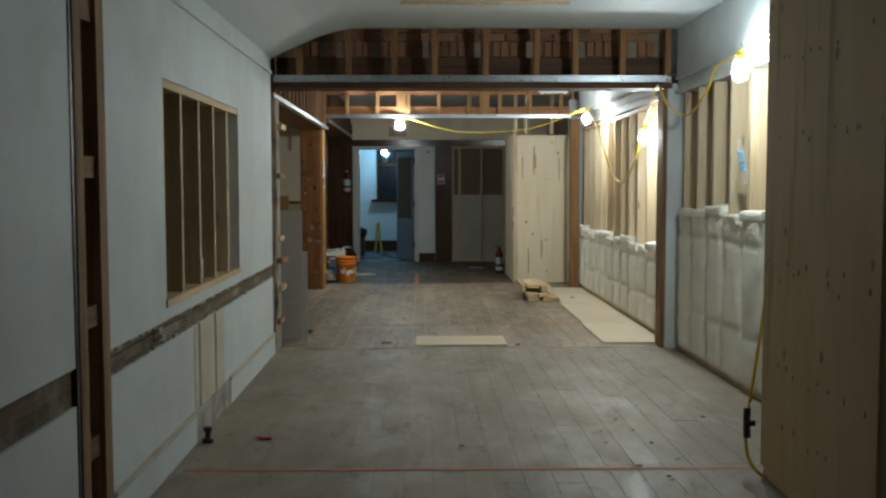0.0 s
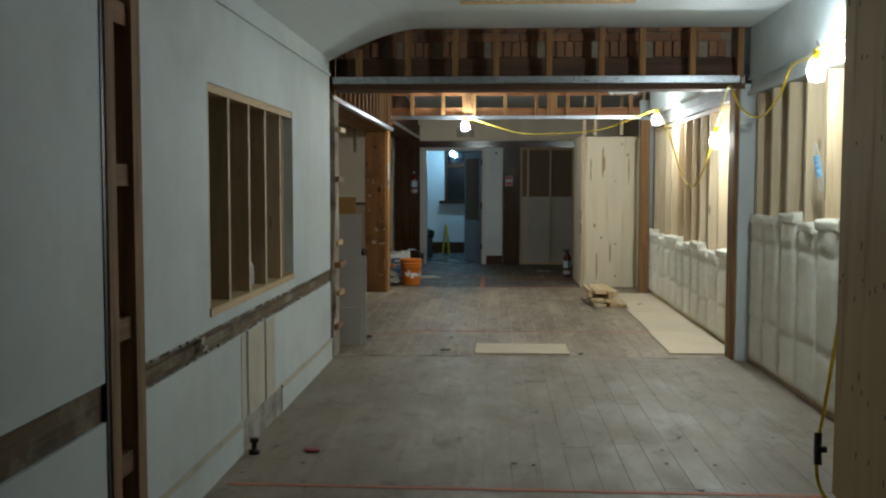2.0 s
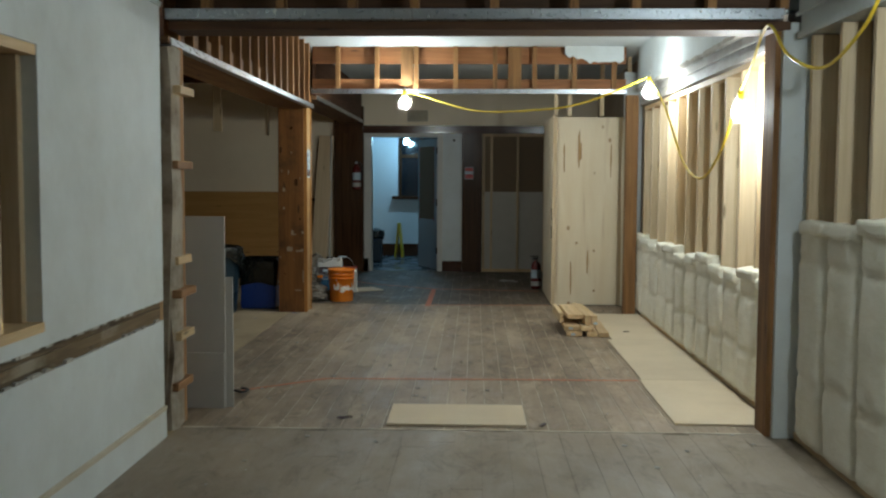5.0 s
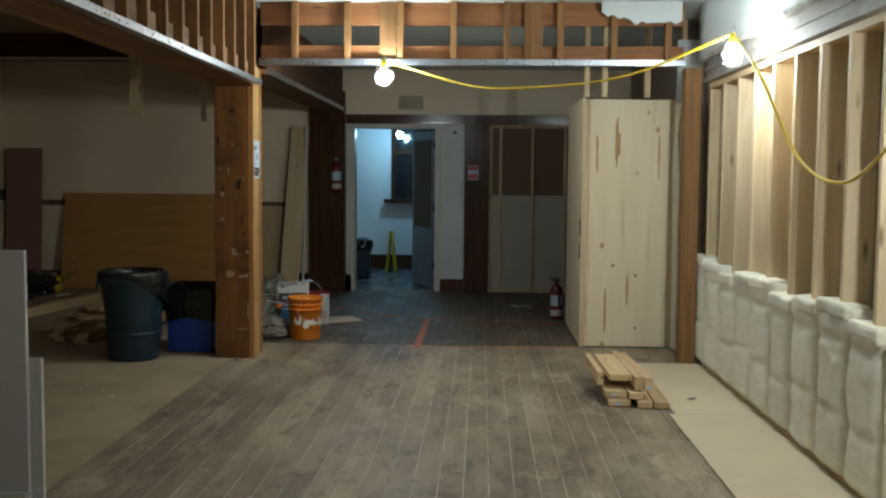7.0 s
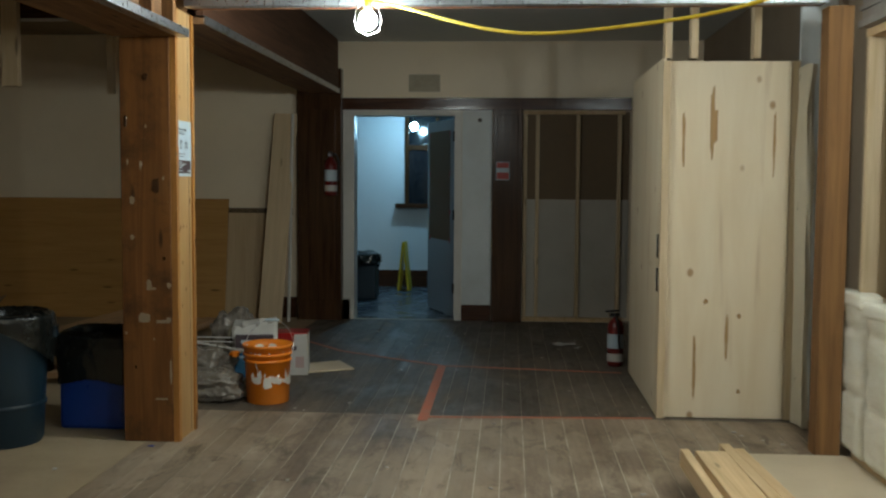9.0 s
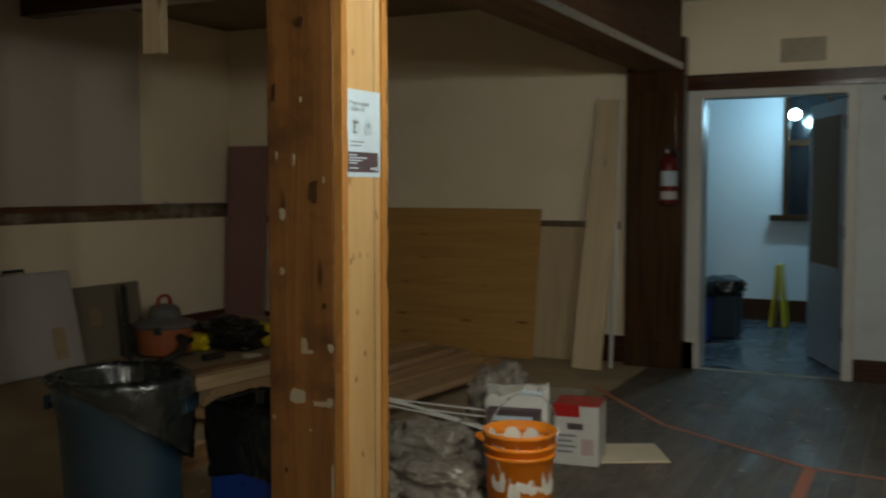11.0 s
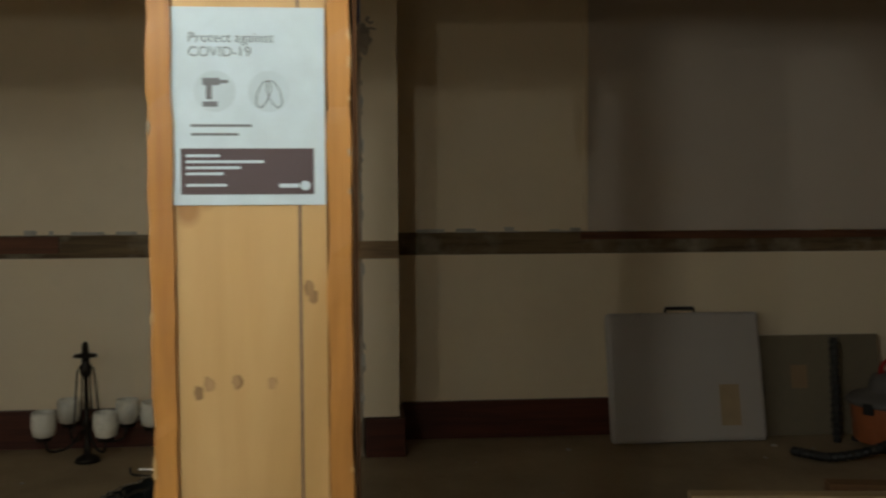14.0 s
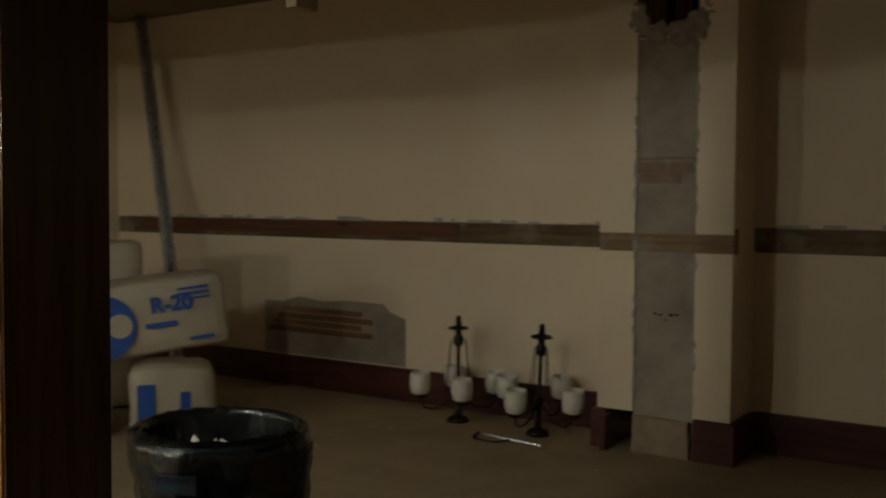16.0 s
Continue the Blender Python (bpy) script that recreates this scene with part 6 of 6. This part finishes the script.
for x, y, w, hh in ((-1.60, 7.85, 0.44, 1.36), (-1.66, 6.50, 0.36, 1.18), (-2.25, 8.25, 0.44, 1.12)):
    c = thing("tool_cabinet", "red storage cabinet with dark gaps", "cabinet", "red cabinets", pose(x, y, 0))
    part("carcass", boxed((-w / 2, w / 2, -0.2, 0.2, 0, hh), bev=0.01), RED_PLASTIC, c)
    for q in range(int(hh / 0.22)):
        drawer = part("drawer", boxed((-w / 2 + 0.02, w / 2 - 0.02, -0.215, -0.201, 0.03 + 0.22 * q, 0.20 + 0.22 * q), bev=0.004), RED_PLASTIC if q % 3 else BLACK, c)
        part("pull", tube([(-0.07, -0.225, 0.14 + 0.22 * q), (0.07, -0.225, 0.14 + 0.22 * q)], 0.008, 8), BLACK, drawer)
tagged(part("pink_sheet", boxed((-1.78, -1.44, 7.30, 7.33, 0, 1.17), bev=0.004), plain("pale_pink_board", (0.55, 0.42, 0.42), 0.7)), "pale pink foam sheet standing in the store room", "foam panel")
tagged(part("plastic_sack", lump(0.10, 0.09, 0.16, 0.4, 2.0, 21, 4), BAG_WHITE, None, "", True, pose(-1.60, 7.12, 0.72)), "white plastic sack lying on a crate", "bag")
tagged(part("crate", boxed((-1.76, -1.44, 6.98, 7.26, 0, 0.72), bev=0.01), CARD_DARK), "brown crate standing in the store room", "crate")
aw = tagged(part("window_3", boxed((-2.75, -1.42, 8.885, 8.897, 0.85, 2.42)), WINDOW_DARK), "dark arched window pair in pale wooden frames", "window", kind="structure")
for x in (-2.72, -2.30, -1.86, -1.46):
    part("mullion", boxed((x - 0.022, x + 0.022, 8.84, 8.884, 0.85, 2.42), bev=0.004), OLD_STUD if x < -2.5 else SPRUCE_Y, aw)
for x0, x1 in ((-2.698, -2.322), (-2.278, -1.882), (-1.838, -1.482)):
    mid, w = (x0 + x1) / 2, (x1 - x0) / 2
    part("arch", tube([(mid + w * math.cos(math.pi * k / 16), 8.865, 1.50 + 0.17 * math.sin(math.pi * k / 16)) for k in range(17)], 0.018, 8), SPRUCE_Y, aw)
    part("transom", boxed((x0, x1, 8.845, 8.882, 1.68, 1.72)), SPRUCE_Y, aw)
    for z in (1.08, 1.30, 1.92, 2.14):
        part("muntin", boxed((x0, x1, 8.874, 8.884, z, z + 0.012)), GALV, aw)
    part("muntin", boxed((mid - 0.006, mid + 0.006, 8.874, 8.884, 1.722, 2.42)), GALV, aw)
for k in range(3):
    tagged(part("store_stud", boxed((-1.62, -1.58, 6.2 + 0.9 * k, 6.24 + 0.9 * k, 0, 2.5)), STUD_W), "bare stud in the store room", "stud", "store room studs")
leafy = lump(0.045, 0.03, 0.006, 0.7, 2.2, 6, 2)
tagged(part("red_scrap", leafy, RED_PLASTIC, at=pose(-0.72, 6.05, 0.001)), "small red scrap lying on the floor", "scrap")
tagged(part("pipe_stub", turned([(0.0, 0), (0.03, 0), (0.03, 0.02), (0.015, 0.025), (0.015, 0.06), (0.024, 0.062), (0.024, 0.085), (0, 0.085)], 14, False), IRON, None, "", True, pose(-1.02, 5.98, 0)), "dark capped pipe stub at the wall", "pipe")
tagged(part("rag", lump(0.03, 0.03, 0.03, 0.7, 2.5, 9, 3, False), COMPOUND, at=pose(XL - 0.005, 5.27, 0.655)), "white tuft stuck in the rail scar", "rag")
for k, (x, y, w, t, mat, lab) in enumerate(((-0.17, 9.28, 0.045, 20, INK, "dark wood chip lying on the floorboards"), (0.98, 9.16, 0.035, 70, INK, "dark wood chip lying on the floorboards"), (1.05, 17.2, 0.10, 15, SACK, "torn white paper scrap on the floor"), (1.16, 17.05, 0.05, 60, SACK, "torn white paper scrap on the floor"), (-1.28, 13.74, 0.016, 0, BIN_BLUE, "bright blue plastic scrap beside the post"), (1.98, 12.6, 0.03, 40, INK, "dark chip on the plywood strip"))):
    b = boxed((-w, w, -w * 0.3, w * 0.3, 0, 0.005))
    bmesh.ops.subdivide_edges(b, edges=b.edges, cuts=3)
    roughen(b, w * 0.2, 30, k)
    tagged(part("floor_scrap", b, mat, at=pose(x, y, 0.008 if k != 5 else 0.02, 0, 0, t)), lab, "scrap", "scraps on the floor")
rnd = random.Random(77)
crumbs = bmesh.new()
for k in range(170):
    x, y, s = rnd.uniform(-1.0, 2.1), rnd.uniform(3.0, 18.0), rnd.uniform(0.004, 0.013)
    box(crumbs, -s, s, -s * 0.7, s * 0.7, 0, s * 0.5, m=pose(x, y, 0.0005, 0, 0, rnd.uniform(0, 180)))
for k in range(60):
    x, y, s = rnd.uniform(-5.2, -1.5), rnd.uniform(11.5, 18.0), rnd.uniform(0.004, 0.016)
    box(crumbs, -s, s, -s * 0.7, s * 0.7, 0, s * 0.6, m=pose(x, y, 0.0005, 0, 0, rnd.uniform(0, 180)))
tagged(part("plaster_crumbs", crumbs, ROUGH_PLASTER), "scattered plaster crumbs and wood chips on the floor", "debris", kind="stuff")

# ---- floorboards, bricks: many small pieces ----
def planks(parent, x0, x1, y0, y1, width, material, seed, gap, edge=0.001):
    r = random.Random(seed)
    lengths = (0.9, 1.4, 1.9, 2.6)
    meshes = {L: mesh_of("plank", boxed((gap, width - gap, 0.0008, L - 0.0008, -0.012, 0.0), bev=edge), material) for L in lengths}
    x = x0
    while x < x1 - 0.01:
        y = y0
        while y < y1 - 0.05:
            L = r.choice([q for q in lengths if y + q <= y1 + 0.9])
            if y + L > y1:
                me = mesh_of("plank", boxed((gap, width - gap, 0.0008, y1 - y, -0.012, 0.0)), material)
            else:
                me = meshes[L]
            piece("plank", me, parent, pose(x, y, -r.uniform(0, 0.001), 0, r.uniform(-0.1, 0.1), 0))
            y += L
        x += width


planks(floor_near, XL, 2.33, 1.0, 9.04, 0.143, FLOOR_A, 3, 0.0006, 0.0004)
planks(floor_mid, -1.35, 2.4, 9.06, 14.6, 0.118, FLOOR_B, 5, 0.0027)
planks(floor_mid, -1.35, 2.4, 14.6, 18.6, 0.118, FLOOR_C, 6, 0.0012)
part("rear_boards", boxed((XL, 2.5, Y0, 0.998, -0.012, -0.001)), FLOOR_A, floor_near)

brick_s = mesh_of("brick", boxed((0, 0.195, 0, 0.05, 0, 0.062), bev=0.004), BRICK)
brick_v = mesh_of("brick", boxed((0, 0.062, 0, 0.06, 0, 0.125), bev=0.004), BRICK)
rnd = random.Random(17)
for k in range(15):
    for row in range(2):
        piece("brick", brick_s, h1, pose(-1.0 + 0.207 * k + 0.1 * row, 9.135 + rnd.uniform(-0.006, 0.006), 2.612 + 0.073 * row))
for k in range(43):
    if k % 6 not in (4,) and rnd.random() < 0.93:
        piece("brick", brick_v, h1, pose(-1.0 + 0.073 * k, 9.12 + rnd.uniform(-0.012, 0.012), 2.478 + rnd.uniform(0, 0.006)))
